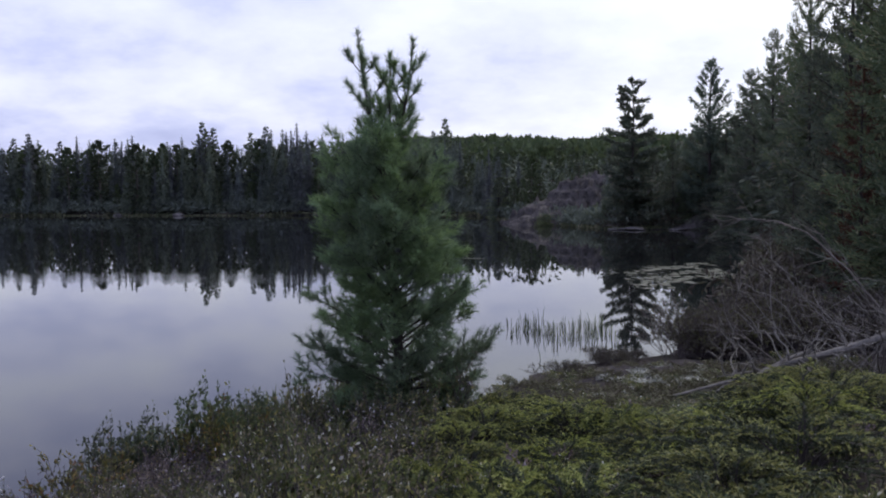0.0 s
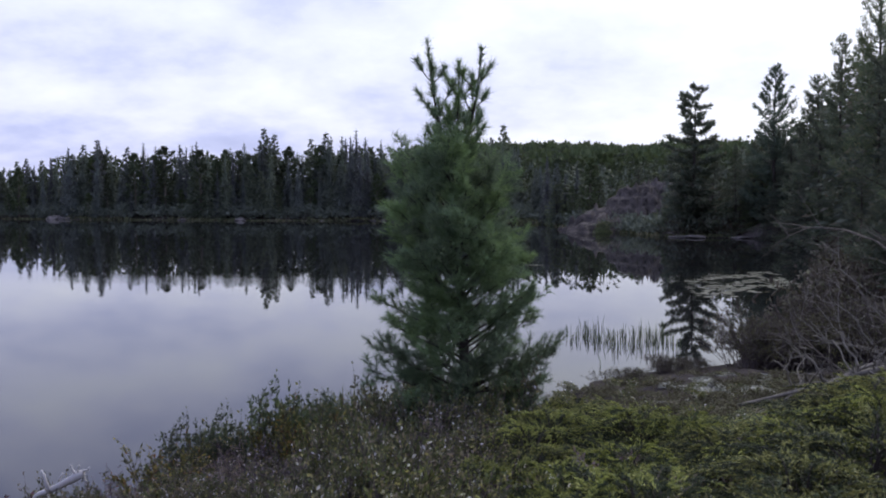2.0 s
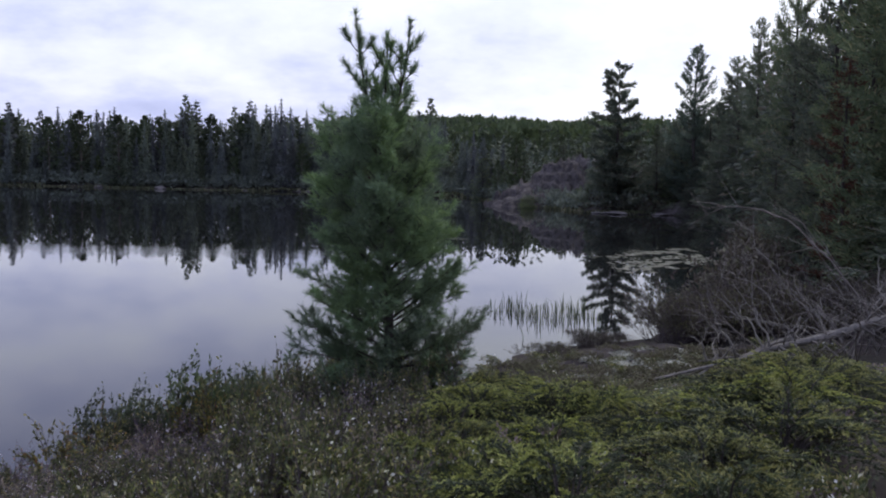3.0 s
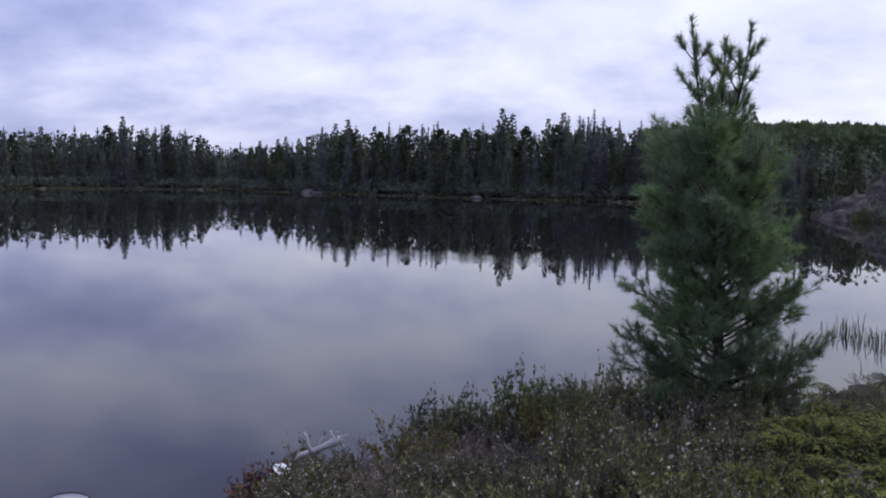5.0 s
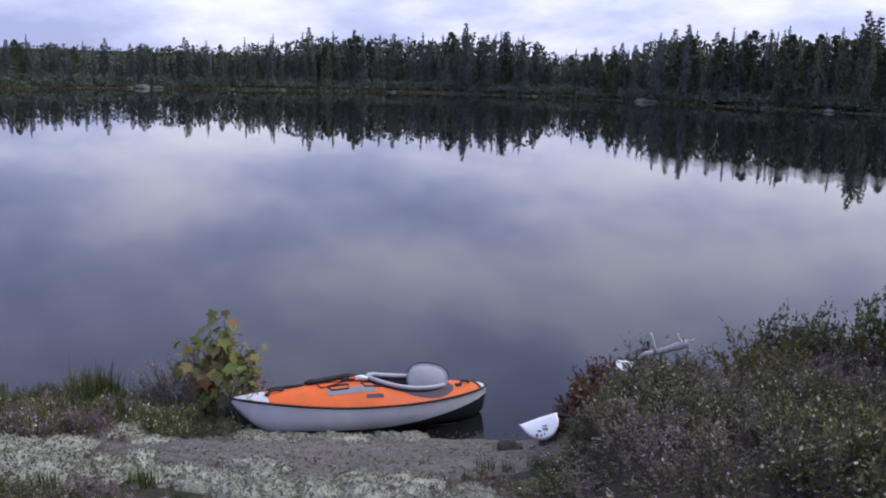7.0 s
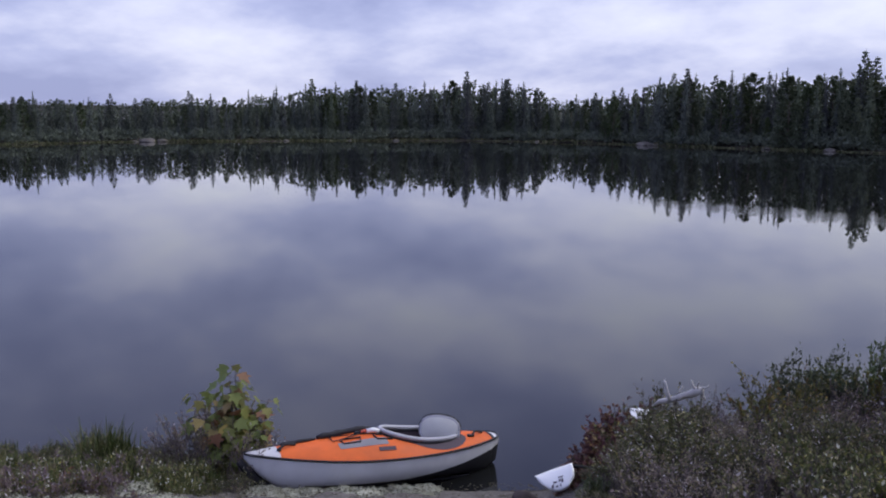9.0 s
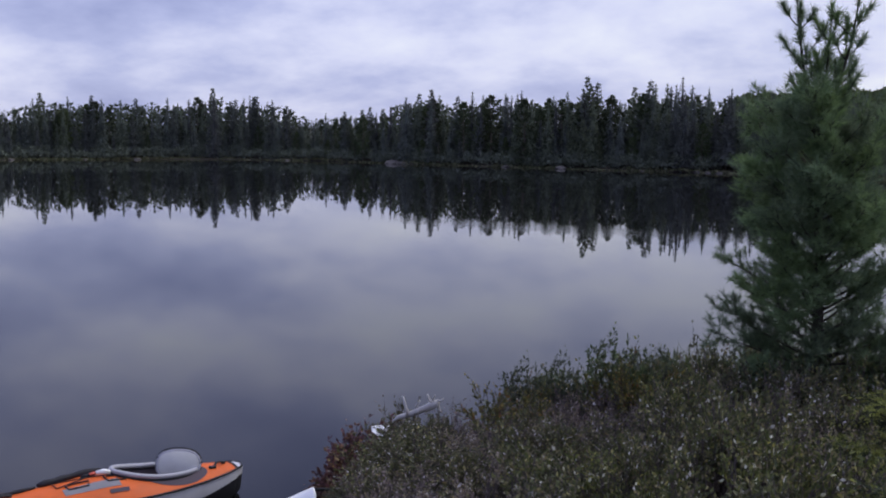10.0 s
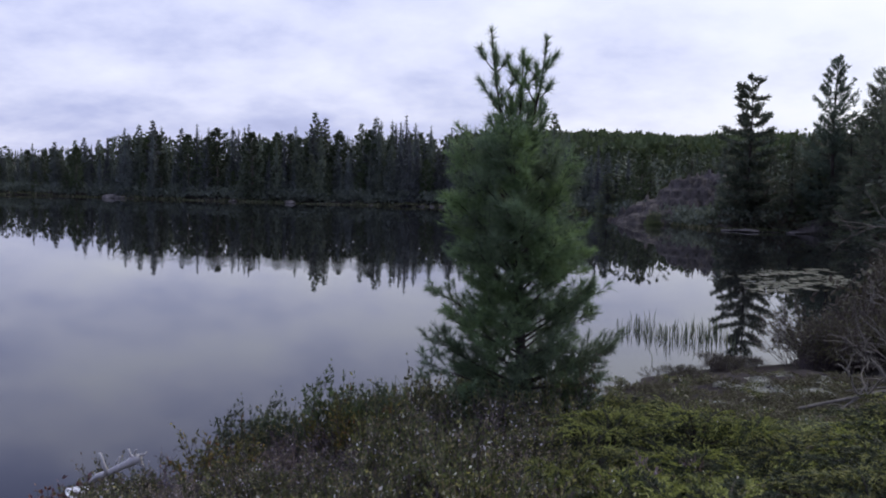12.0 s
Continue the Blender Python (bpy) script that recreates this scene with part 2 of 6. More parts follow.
def make_rock(name, a, b, c, scale=1.0, fleck=0.75, stain=0.50):
    m = Mat(name)
    big, mid, fine = m.noise(0.9 * scale, 4.0), m.noise(5.0 * scale, 6.0, 0.65), m.noise(60.0 * scale, 4.0, 0.7)
    col = m.mix(m.ramp(big, (0.35, (0, 0, 0)), (0.65, (1, 1, 1))), a, b)
    col = m.mix(m.ramp(mid, (stain, (0, 0, 0)), (stain + 0.16, (0.8, 0.8, 0.8))), col, c)
    spots = m.noise(22.0 * scale, 3.0, 0.6)
    col = m.mix(m.ramp(spots, (0.56, (0, 0, 0)), (0.68, (fleck, fleck, fleck))), col, tuple(min(0.6, x * 2.2) for x in b))
    col = m.mix(1.0, col, m.ramp(fine, (0.3, (0.6, 0.6, 0.6)), (0.7, (1.35, 1.35, 1.35))), "MULTIPLY")
    h = m.mix(0.4, mid, fine)
    return m.color(col, 0.92, 0.2).bump(h, 0.7, 0.03 / scale).m


ROCK = make_rock("bare_granite", (0.104, 0.095, 0.083), (0.150, 0.136, 0.119), (0.056, 0.050, 0.040), 1.5, 0.8)
ROCK_FAR = make_rock("grey_granite", (0.057, 0.050, 0.043), (0.120, 0.105, 0.092), (0.019, 0.018, 0.013), 0.35, 0.15, 0.49)
ROCK_BROWN = make_rock("brown_bedrock", (0.030, 0.023, 0.020), (0.042, 0.034, 0.030), (0.018, 0.016, 0.013), 2.0, 0.2)
STONE_DARK = make_rock("dark_stone", (0.05, 0.040, 0.040), (0.08, 0.062, 0.060), (0.04, 0.045, 0.03), 3.0)


def make_soil():
    m = Mat("mossy_forest_soil")
    big, mid, fine = m.noise(0.5, 5.0), m.noise(4.0, 6.0, 0.7), m.noise(45.0, 4.0, 0.7)
    col = m.mix(m.ramp(big, (0.4, (0, 0, 0)), (0.6, (1, 1, 1))), (0.046, 0.037, 0.031), (0.040, 0.039, 0.026))
    col = m.mix(m.ramp(mid, (0.5, (0, 0, 0)), (0.7, (0.7, 0.7, 0.7))), col, (0.056, 0.047, 0.042))
    col = m.mix(1.0, col, m.ramp(fine, (0.3, (0.6, 0.6, 0.6)), (0.7, (1.3, 1.3, 1.3))), "MULTIPLY")
    return m.color(col, 0.95, 0.1).bump(m.mix(0.5, mid, fine), 0.8, 0.03).m


def make_lichen():
    m = Mat("reindeer_lichen")
    f, g = m.noise(70.0, 5.0, 0.75), m.noise(6.0, 3.0)
    col = m.ramp(m.mix(0.65, f, m.island()), (0.25, (0.10, 0.095, 0.070)), (0.42, (0.36, 0.36, 0.27)), (0.72, (0.74, 0.74, 0.60)))
    col = m.mix(m.ramp(g, (0.4, (0, 0, 0)), (0.7, (0.6, 0.6, 0.6))), col, (0.30, 0.31, 0.20))
    col = m.mix(m.ramp(m.each(), (0.0, (0, 0, 0)), (1.0, (0.35, 0.35, 0.35))), col, (0.26, 0.25, 0.20))
    return m.color(col, 1.0, 0.05).bump(f, 1.0, 0.02).m


def make_water():
    m = Mat("lake_water")
    s = m.stretch(1.0, 1.0, 1.0)
    fine, wide = m.noise(3.2, 3.0, 0.5, s), m.noise(0.35, 3.0, 0.5, s)
    patch = m.ramp(m.noise(0.045, 3.0), (0.45, (0.12, 0.12, 0.12)), (0.68, (1, 1, 1)))
    h = m.mix(1.0, m.mix(0.5, fine, wide), patch, "MULTIPLY")
    # a breath of wind has ruffled one streak of the water
    streak = m.n.new("ShaderNodeMapping")
    streak.vector_type = "TEXTURE"
    streak.inputs["Location"].default_value, streak.inputs["Scale"].default_value = (-15.0, 41.0, 0), (14.0, 3.2, 1)
    m.l.new(m.co, streak.inputs["Vector"])
    ball = m.n.new("ShaderNodeTexGradient")
    ball.gradient_type = "SPHERICAL"
    m.l.new(streak.outputs[0], ball.inputs["Vector"])
    ruffle = m.mix(1.0, m.noise(5.0, 2.0, 0.5, m.stretch(0.5, 1.6, 1)), m.ramp(ball.outputs["Fac"], (0.0, (0, 0, 0)), (0.6, (1, 1, 1))), "MULTIPLY")
    h = m.mix(1.0, h, m.mix(1.0, ruffle, (2.6, 2.6, 2.6), "MULTIPLY"), "ADD")
    m.color(m.mix(m.noise(0.08), (0.008, 0.009, 0.010), (0.013, 0.013, 0.012)), 0.02, 0.5)
    m.b.inputs["IOR"].default_value = 1.333
    return m.bump(h, 0.08, 0.010).m


SOIL, LICHEN, WATER = make_soil(), make_lichen(), make_water()
# boat and paddle
PVC = plain("grey_hull_fabric", (0.63, 0.625, 0.64), 0.45, 0.4, 90, 0.1, 0.10)
ORANGE = plain("orange_deck_fabric", (0.76, 0.145, 0.028), 0.6, 0.3, 14, 0.9, 0.16)
BLACK = plain("black_webbing", (0.018, 0.018, 0.022), 0.6, 0.3)
GREY_TRIM = plain("grey_coaming_fabric", (0.46, 0.455, 0.48), 0.55, 0.3, 120, 0.2)
GREY_SEAT = plain("grey_seat_fabric", (0.70, 0.69, 0.63), 0.8, 0.2, 200, 0.4)
GREY_PATCH = plain("grey_reinforcement", (0.26, 0.25, 0.26), 0.7, 0.2, 120, 0.2)
DARK_PATCH = plain("dark_deck_patch", (0.09, 0.07, 0.085), 0.7, 0.25, 120, 0.2)
WHITE_PLASTIC = plain("white_blade_plastic", (0.94, 0.94, 0.91), 0.35, 0.5, 40, 0.05, 0.05)
RED_TAG = plain("red_tag", (0.75, 0.16, 0.10), 0.5)

# ---- geometry tools ----


class Buf:
    """Gathers vertices and faces as arrays and turns them into one mesh."""

    def __init__(self):
        self.v, self.f, self.n = [], [], 0

    def add(self, v, f):
        v = np.asarray(v, float).reshape(-1, 3)
        self.v.append(v)
        self.f += (np.asarray(f) + self.n).tolist()
        self.n += len(v)
        return self

    def tube(self, pts, radii, sides=5):
        """A tapered tube along pts."""
        p = np.asarray(pts, float)
        r = np.broadcast_to(np.asarray(radii, float), (len(p),))
        t = np.gradient(p, axis=0)
        t /= np.linalg.norm(t, axis=1)[:, None] + 1e-9
        ref = np.where(np.abs(t[:, 2:3]) > 0.9, [[1.0, 0, 0]], [[0, 0, 1.0]])
        a = np.cross(t, ref)
        a /= np.linalg.norm(a, axis=1)[:, None] + 1e-9
        b = np.cross(t, a)
        ang = np.linspace(0, 2 * np.pi, sides, endpoint=False)
        ring = p[:, None] + r[:, None, None] * (np.cos(ang)[None, :, None] * a[:, None] + np.sin(ang)[None, :, None] * b[:, None])
        n, f = len(p), []
        for i in range(n - 1):
            for j in range(sides):
                k = (j + 1) % sides
                f.append((i * sides + j, i * sides + k, (i + 1) * sides + k, (i + 1) * sides + j))
        v = np.concatenate([ring.reshape(-1, 3), p[:1], p[-1:]])
        f4 = np.array(f)
        c0, c1 = n * sides, n * sides + 1
        caps = [] if sides < 5 else [(c0, (j + 1) % sides, j) for j in range(sides)] + [(c1, (n - 1) * sides + j, (n - 1) * sides + (j + 1) % sides) for j in range(sides)]
        off = self.n
        self.add(v, f4)
        self.f += [tuple(int(x) + off for x in q) for q in caps]
        return self

    def blades(self, p, d, length, width, rng, curl=0.15):
        """Kite-shaped leaves: one from each place p along d."""
        p, d = np.asarray(p, float), np.asarray(d, float)
        n = len(p)
        if n == 0:
            return self
        d = d / (np.linalg.norm(d, axis=1)[:, None] + 1e-9)
        s = np.cross(d, rng.normal(size=(n, 3)))
        s /= np.linalg.norm(s, axis=1)[:, None] + 1e-9
        nn = np.cross(s, d)
        L = np.broadcast_to(np.asarray(length, float), (n,))[:, None]
        W = np.broadcast_to(np.asarray(width, float), (n,))[:, None]
        mid = p + d * L * 0.45 + nn * L * curl * 0.6
        v = np.stack([p, mid + s * W / 2, p + d * L, mid - s * W / 2], 1).reshape(-1, 3)
        return self.add(v, np.arange(n * 4).reshape(n, 4))

    def slivers(self, p, d, length, width, rng):
        """Thin triangles, as for needles."""
        p, d = np.asarray(p, float), np.asarray(d, float)
        n = len(p)
        d = d / (np.linalg.norm(d, axis=1)[:, None] + 1e-9)
        s = np.cross(d, rng.normal(size=(n, 3)))
        s /= np.linalg.norm(s, axis=1)[:, None] + 1e-9
        L = np.broadcast_to(np.asarray(length, float), (n,))[:, None]
        W = np.broadcast_to(np.asarray(width, float), (n,))[:, None]
        v = np.stack([p - s * W / 2, p + s * W / 2, p + d * L], 1).reshape(-1, 3)
        return self.add(v, np.arange(n * 3).reshape(n, 3))

    def mesh(self, name, material, smooth=False):
        me = bpy.data.meshes.new(name)
        me.from_pydata(np.concatenate(self.v).tolist(), [], self.f)
        me.materials.append(material)
        if smooth:
            me.polygons.foreach_set("use_smooth", [True] * len(me.polygons))
        me.update()
        return me


def thing(name, m, label, category, group="", kind=""):
    e = new(name)
    e.matrix_world = m
    e.empty_display_size = 0.1
    return tagged(e, label, category, group, kind)


def part(name, data, parent, label=""):
    """Links a mesh as one part under a thing or under a part."""
    o = new(name, data)
    o.parent = parent
    return tagged(o, label)


def from_bmesh(bm, name, material, smooth=True):
    me = bpy.data.meshes.new(name)
    bm.to_mesh(me)
    bm.free()
    me.materials.append(material)
    if smooth:
        me.polygons.foreach_set("use_smooth", [True] * len(me.polygons))
    return me


def unit(az, el):
    """Directions from azimuth and elevation in radians."""
    return np.stack([np.cos(el) * np.cos(az), np.cos(el) * np.sin(az), np.sin(el)], -1)


def cone(d, spread, rng):
    """Scatters directions about d by spread."""
    return d / (np.linalg.norm(d, axis=-1)[..., None] + 1e-9) + rng.normal(size=d.shape) * spread


def hash2(ix, iy):
    h = np.sin(ix * 127.1 + iy * 311.7) * 43758.5453
    return h - np.floor(h)


def vnoise(x, y):
    """Smooth value noise, 0 to 1."""
    ix, iy = np.floor(x), np.floor(y)
    fx, fy = x - ix, y - iy
    fx, fy = fx * fx * (3 - 2 * fx), fy * fy * (3 - 2 * fy)
    a = hash2(ix, iy) * (1 - fx) + hash2(ix + 1, iy) * fx
    b = hash2(ix, iy + 1) * (1 - fx) + hash2(ix + 1, iy + 1) * fx
    return a * (1 - fy) + b * fy


def fnoise(x, y, octaves=4):
    s, w = 0.0, 0.5
    for _ in range(octaves):
        s, x, y, w = s + w * (vnoise(x, y) - 0.5), x * 2.03 + 5.1, y * 2.03 + 1.7, w * 0.5
    return s


# ---- ground and lake ----
# the shore, anticlockwise as (azimuth, distance)
SHORE = [(95, 19), (80, 14), (70, 12.3), (60, 10.9), (53, 10.2), (45, 9.7), (38, 9.75), (31, 9.8), (24, 10.3), (17, 11.0), (10, 12.2), (4, 14.0), (-1, 17.5),
         (-4.0, 19.8), (-8, 21.0), (-12, 22.3), (-14.5, 25), (-17.0, 34), (-17.6, 48), (-17.4, 64), (-16.2, 80), (-12.4, 86), (-9, 85), (-3.6, 99), (0, 124), (9, 131),
         (18, 137), (28.6, 153), (34, 168), (41, 174), (52, 164), (62, 156), (68, 143), (80, 130), (95, 90)]
_s = np.array([polar(a, d)[:2] for a, d in SHORE])


def shore_distance(x, y):
    """Metres outside of the lake (negative in it)."""
    x, y = np.asarray(x, float), np.asarray(y, float)
    best, inside = np.full(x.shape, 1e9), np.zeros(x.shape, bool)
    for (ax, ay), (bx, by) in zip(_s, np.roll(_s, -1, axis=0)):
        ex, ey = bx - ax, by - ay
        t = np.clip(((x - ax) * ex + (y - ay) * ey) / (ex * ex + ey * ey), 0, 1)
        best = np.minimum(best, np.hypot(x - ax - t * ex, y - ay - t * ey))
        cross = ((ay > y) != (by > y)) & (x < ex * (y - ay) / (ey + 1e-12) + ax)
        inside ^= cross
    return np.where(inside, -best, best)


def smooth(a, b, x):
    t = np.clip((x - a) / (b - a), 0, 1)
    return t * t * (3 - 2 * t)


def ground(x, y):
    """The height of the land."""
    x, y = np.asarray(x, float), np.asarray(y, float)
    r, az = np.hypot(x, y), np.degrees(np.arctan2(-x, y))
    d = shore_distance(x, y) + fnoise(x * 0.9, y * 0.9) * 0.5 * np.clip(r / 9, 0, 1) + fnoise(x * 0.12 + 9, y * 0.12) * 4 * np.clip((r - 30) / 60, 0, 1)
    gentle = np.interp(d, [-8, -1, 0, 0.3, 1, 2, 5, 9, 25], [-1.6, -0.45, -0.03, 0.06, 0.24, 0.48, 1.45, 2.55, 3.4])
    steep = np.interp(d, [-8, -1, 0, 0.4, 1.5, 3, 5, 9, 25], [-1.8, -0.7, -0.05, 0.55, 1.15, 1.55, 1.90, 2.5, 3.6])
    k = smooth(29, 38, az) * smooth(130, 110, az)
    near = steep * (1 - k) + gentle * k
    point = np.interp(d, [-8, -1, 0, 0.6, 2.5, 6, 12, 30], [-1.6, -0.5, -0.04, 0.18, 0.45, 0.90, 1.9, 4.5])
    q = smooth(11, 15, r)
    near = near * (1 - q) + point * q
    far = np.interp(d, [-60, -3, 0, 1, 4, 12, 50, 150, 500, 3000], [-3, -0.6, -0.05, 0.18, 0.5, 0.9, 1.9, 3.5, 7, 40])
    cap = np.interp(r, [0, 4, 7, 10, 13.5, 17, 20, 24], [2.7, 2.35, 1.9, 1.45, 0.92, 0.55, 0.4, 9]) + smooth(-14, -30, az) * 0.8
    k = smooth(5, -2, az) * smooth(-80, -50, az)
    near = near * (1 - k) + np.minimum(near, cap) * k
    w = smooth(40, 60, r)
    z = near * (1 - w) + far * w
    hx, hy = polar(-3, 340)[:2]
    z = z + 10 * np.exp(-(((x - hx) / 130) ** 2 + ((y - hy) / 110) ** 2)) * (d > 0)
    return z + fnoise(x * 1.7 + 3, y * 1.7) * 0.16 * (d > -0.5) * (r < 60) + fnoise(x * 0.1, y * 0.1) * 0.8 * (d > 6) * (r > 60)


def gz(x, y):
    return float(ground(np.array([x]), np.array([y]))[0])


def on_ground(az, d, dz=0.0):
    p = polar(az, d)
    p.z = gz(p.x, p.y) + dz
    return p


def make_ground():
    rings = np.concatenate([np.arange(0.2, 24, 0.2), 24 * 1.06 ** np.arange(1, 88)])
    n = 320
    a = np.linspace(0, 2 * np.pi, n, endpoint=False)
    x = (rings[:, None] * -np.sin(a)).ravel()
    y = (rings[:, None] * np.cos(a)).ravel()
    z = ground(x, y)
    i, j = np.meshgrid(np.arange(len(rings) - 1), np.arange(n), indexing="ij")
    k = (j + 1) % n
    f = np.stack([i * n + j, i * n + k, (i + 1) * n + k, (i + 1) * n + j], -1).reshape(-1, 4)
    b = Buf().add(np.stack([x, y, z], 1), f)
    b.f += [tuple(range(n))]
    return tagged(new("ground", b.mesh("ground", SOIL, True)), "mossy brown soil sloping down to the lake", "ground", kind="structure")


make_ground()


def make_lake():
    n, b = 24, Buf()
    g = np.linspace(-260, 260, n + 1)
    x, y = np.meshgrid(g - 50, g + 60, indexing="ij")
    i, j = np.meshgrid(np.arange(n), np.arange(n), indexing="ij")
    f = np.stack([i * (n + 1) + j, (i + 1) * (n + 1) + j, (i + 1) * (n + 1) + j + 1, i * (n + 1) + j + 1], -1).reshape(-1, 4)
    b.add(np.stack([x, y, 0 * x], -1), f)
    tagged(new("water", b.mesh("water", WATER)), "still dark lake water mirroring the cloudy sky", "lake", kind="structure")


make_lake()


def slab(name, cx, cy, rx, ry, turn, lift, material, label, category, seed=0, res=0.08, rough=0.06, kind="", power=4, ledge=0.0):
    """A hump of bare bedrock with an uneven outline that breaks through the soil."""
    nu = max(12, int(2 * max(rx, ry) / res))
    g = np.linspace(-1.15, 1.15, nu)
    u, v = np.meshgrid(g, g, indexing="ij")
    c, s = math.cos(radians(turn)), math.sin(radians(turn))
    x, y = cx + u * rx * c - v * ry * s, cy + u * rx * s + v * ry * c
    r = np.hypot(u, v) + fnoise(x * 1.3 + seed, y * 1.3, 4) * 0.5
    h = lift * np.clip(1 - r ** power, -1.5, 1) + fnoise(x * 2.2 + seed, y * 2.2, 5) * rough * 2 + np.abs(fnoise(x * 0.9, y * 0.9 + seed, 3)) * rough
    if ledge:
        h = h * 0.45 + 0.55 * ledge * (np.floor(h / ledge) + smooth(0.0, 0.35, h / ledge - np.floor(h / ledge)))
    z = ground(x, y) + h
    i, j = np.meshgrid(np.arange(nu - 1), np.arange(nu - 1), indexing="ij")
    f = np.stack([i * nu + j, (i + 1) * nu + j, (i + 1) * nu + j + 1, i * nu + j + 1], -1).reshape(-1, 4)
    b = Buf().add(np.stack([x, y, z], -1), f)
    return tagged(new(name, b.mesh(name, material, True)), label, category, kind=kind)

# bare rock by the boat, on the point and across the bay
slab("bedrock", -6.0, 5.3, 2.6, 1.15, 62, 0.10, ROCK, "flat grey bedrock landing beside the water", "bedrock", 1, 0.06, 0.035)
slab("bedrock", 3.4, 18.0, 2.2, 0.8, 10, 0.05, ROCK_BROWN, "low brown bedrock point with lichen patches", "bedrock", 7, 0.1, 0.08)
slab("bedrock", -2.6, 1.6, 2.6, 1.8, 20, 0.06, ROCK, "bedrock showing through lichen and moss", "bedrock", 3, 0.08, 0.03)
slab("rock_outcrop", 13.6, 99.5, 10.5, 5.0, 5, 4.4, ROCK_FAR, "sloping pinkish granite outcrop above the far bay", "rock outcrop", 11, 0.2, 1.0, power=1.15, ledge=1.1)
slab("rock_outcrop", 7.6, 95.5, 4.5, 2.6, 8, 1.5, ROCK_FAR, "low shelving granite at the foot of the far bay", "rock outcrop", 5, 0.2, 0.5, power=1.8, ledge=0.7)
slab("rock_outcrop", 19.6, 97.0, 3.4, 3.0, 0, 3.6, ROCK_FAR, "pale granite ledge among dark conifers", "rock outcrop", 17, 0.22, 0.4, power=1.8, ledge=0.9)
slab("rock_outcrop", 22.6, 83.5, 3.6, 1.8, -10, 1.1, ROCK_FAR, "broken granite shelf under the trees of the bay", "rock outcrop", 23, 0.2, 0.4, power=1.8, ledge=0.5)
slab("rock_outcrop", 14.6, 86.0, 2.2, 1.0, 0, 0.5, ROCK_FAR, "low flat granite shelf at the water", "rock outcrop", 29, 0.15, 0.2, power=2.0, ledge=0.3)


def boulder_mesh(rng, material):
    bm = bmesh.new()
    bmesh.ops.create_icosphere(bm, subdivisions=3, radius=1)
    o = Vector(rng.uniform(0, 90, 3))
    for v in bm.verts:
        k = 1 + 0.35 * noise.noise(v.co * 1.1 + o) + 0.12 * noise.noise(v.co * 3 + o)
        v.co *= k
        v.co.z *= 0.6
    return from_bmesh(bm, "boulder", material)


rng = np.random.default_rng(5)
BOULDERS = [boulder_mesh(rng, ROCK) for _ in range(3)]
# ---- trees ----


def limb_path(p0, az, el, length, bend, n=5):
    """A curved limb: starts at p0, bends up or down by bend over its length."""
    s = np.linspace(0, 1, n)[:, None]
    d = unit(np.array(az), np.array(el))
    return np.asarray(p0) + d * length * s + np.array([0, 0, 1.0]) * bend * length * s ** 2


def conifer(rng, h, radius, limbs, twigs, sprays, spray_len, spray_w, bare=0.1, profile=None, lift=(0.5, -0.15), bend=-0.1, flat=0.4, thin=False, tip=0.28, thick=0.0):
    """Trunk, limbs and foliage of one conifer h metres high. profile(u) gives the limb length at height u."""
    trunk, wood_, leaf = Buf(), Buf(), Buf()
    zs = np.linspace(0, 1, 9)
    lean = rng.normal(0, 0.012, 2) * h
    axis = np.stack([lean[0] * zs ** 2 + 0.03 * np.sin(zs * 7), lean[1] * zs ** 2, zs * h], 1)
    trunk.tube(axis, 0.013 * h * (1 - zs) ** 0.8 + 0.008, 8)
    profile = profile or (lambda u: (1 - u) ** 0.75)
    P, D, S = [], [], []
    for i in range(limbs):
        u = bare + (0.985 - bare) * (i + rng.uniform(0, 0.8)) / limbs
        p0 = np.array([np.interp(u, zs, axis[:, k]) for k in range(3)])
        L = radius * profile(u) * rng.uniform(0.65, 1.12) + 0.006 * h
        el = lift[1] + (lift[0] - lift[1]) * u + rng.normal(0, 0.1)
        az = i * 2.39996 + rng.normal(0, 0.3)
        path = limb_path(p0, az, el, L, bend * rng.uniform(0.4, 1.6))
        if thin:
            wood_.blades(path[:1], path[-1:] - path[:1], L, 0.012 * h * (1.1 - u), rng)
        else:
            wood_.tube(path[::2], np.linspace(0.004 * h * (1.1 - u) + 0.004, 0.004, 3), 3)
        for j in range(twigs):
            s = rng.uniform(0.18, 1.0) ** 0.8
            q = np.array([np.interp(s, np.linspace(0, 1, 5), path[:, k]) for k in range(3)])
            tl = L * (0.42 * (1.15 - s) + 0.08)
            a2 = az + rng.choice([-1, 1]) * rng.uniform(0.3, 1.2)
            d = unit(np.array(a2), np.array(el + rng.normal(0, flat)))
            t = rng.uniform(0.1, 1, sprays)[:, None]
            P.append(q + d * tl * t)
            D.append(np.repeat(d[None], sprays, 0))
            S.append(np.full(sprays, tip + (1.13 - tip) * (1 - u) ** 0.8))
    P, D, S = np.concatenate(P), np.concatenate(D), np.concatenate(S)
    n = len(P)
    P = P + rng.normal(0, 1, P.shape) * thick
    D = cone(D, 0.45, rng)
    leaf.blades(P, D, spray_len * S * rng.uniform(0.6, 1.3, n), spray_w * (0.5 + 0.5 * S) * rng.uniform(0.6, 1.3, n), rng)
    end = np.repeat(axis[-1][None], 8, 0) - [[0, 0, 0.03 * h]] * np.arange(8)[:, None] * 0.3
    leaf.blades(end, cone(np.tile([[0, 0, 1.0]], (8, 1)), 0.18, rng), spray_len * 0.55, spray_w * 0.4, rng)
    return trunk, wood_, leaf


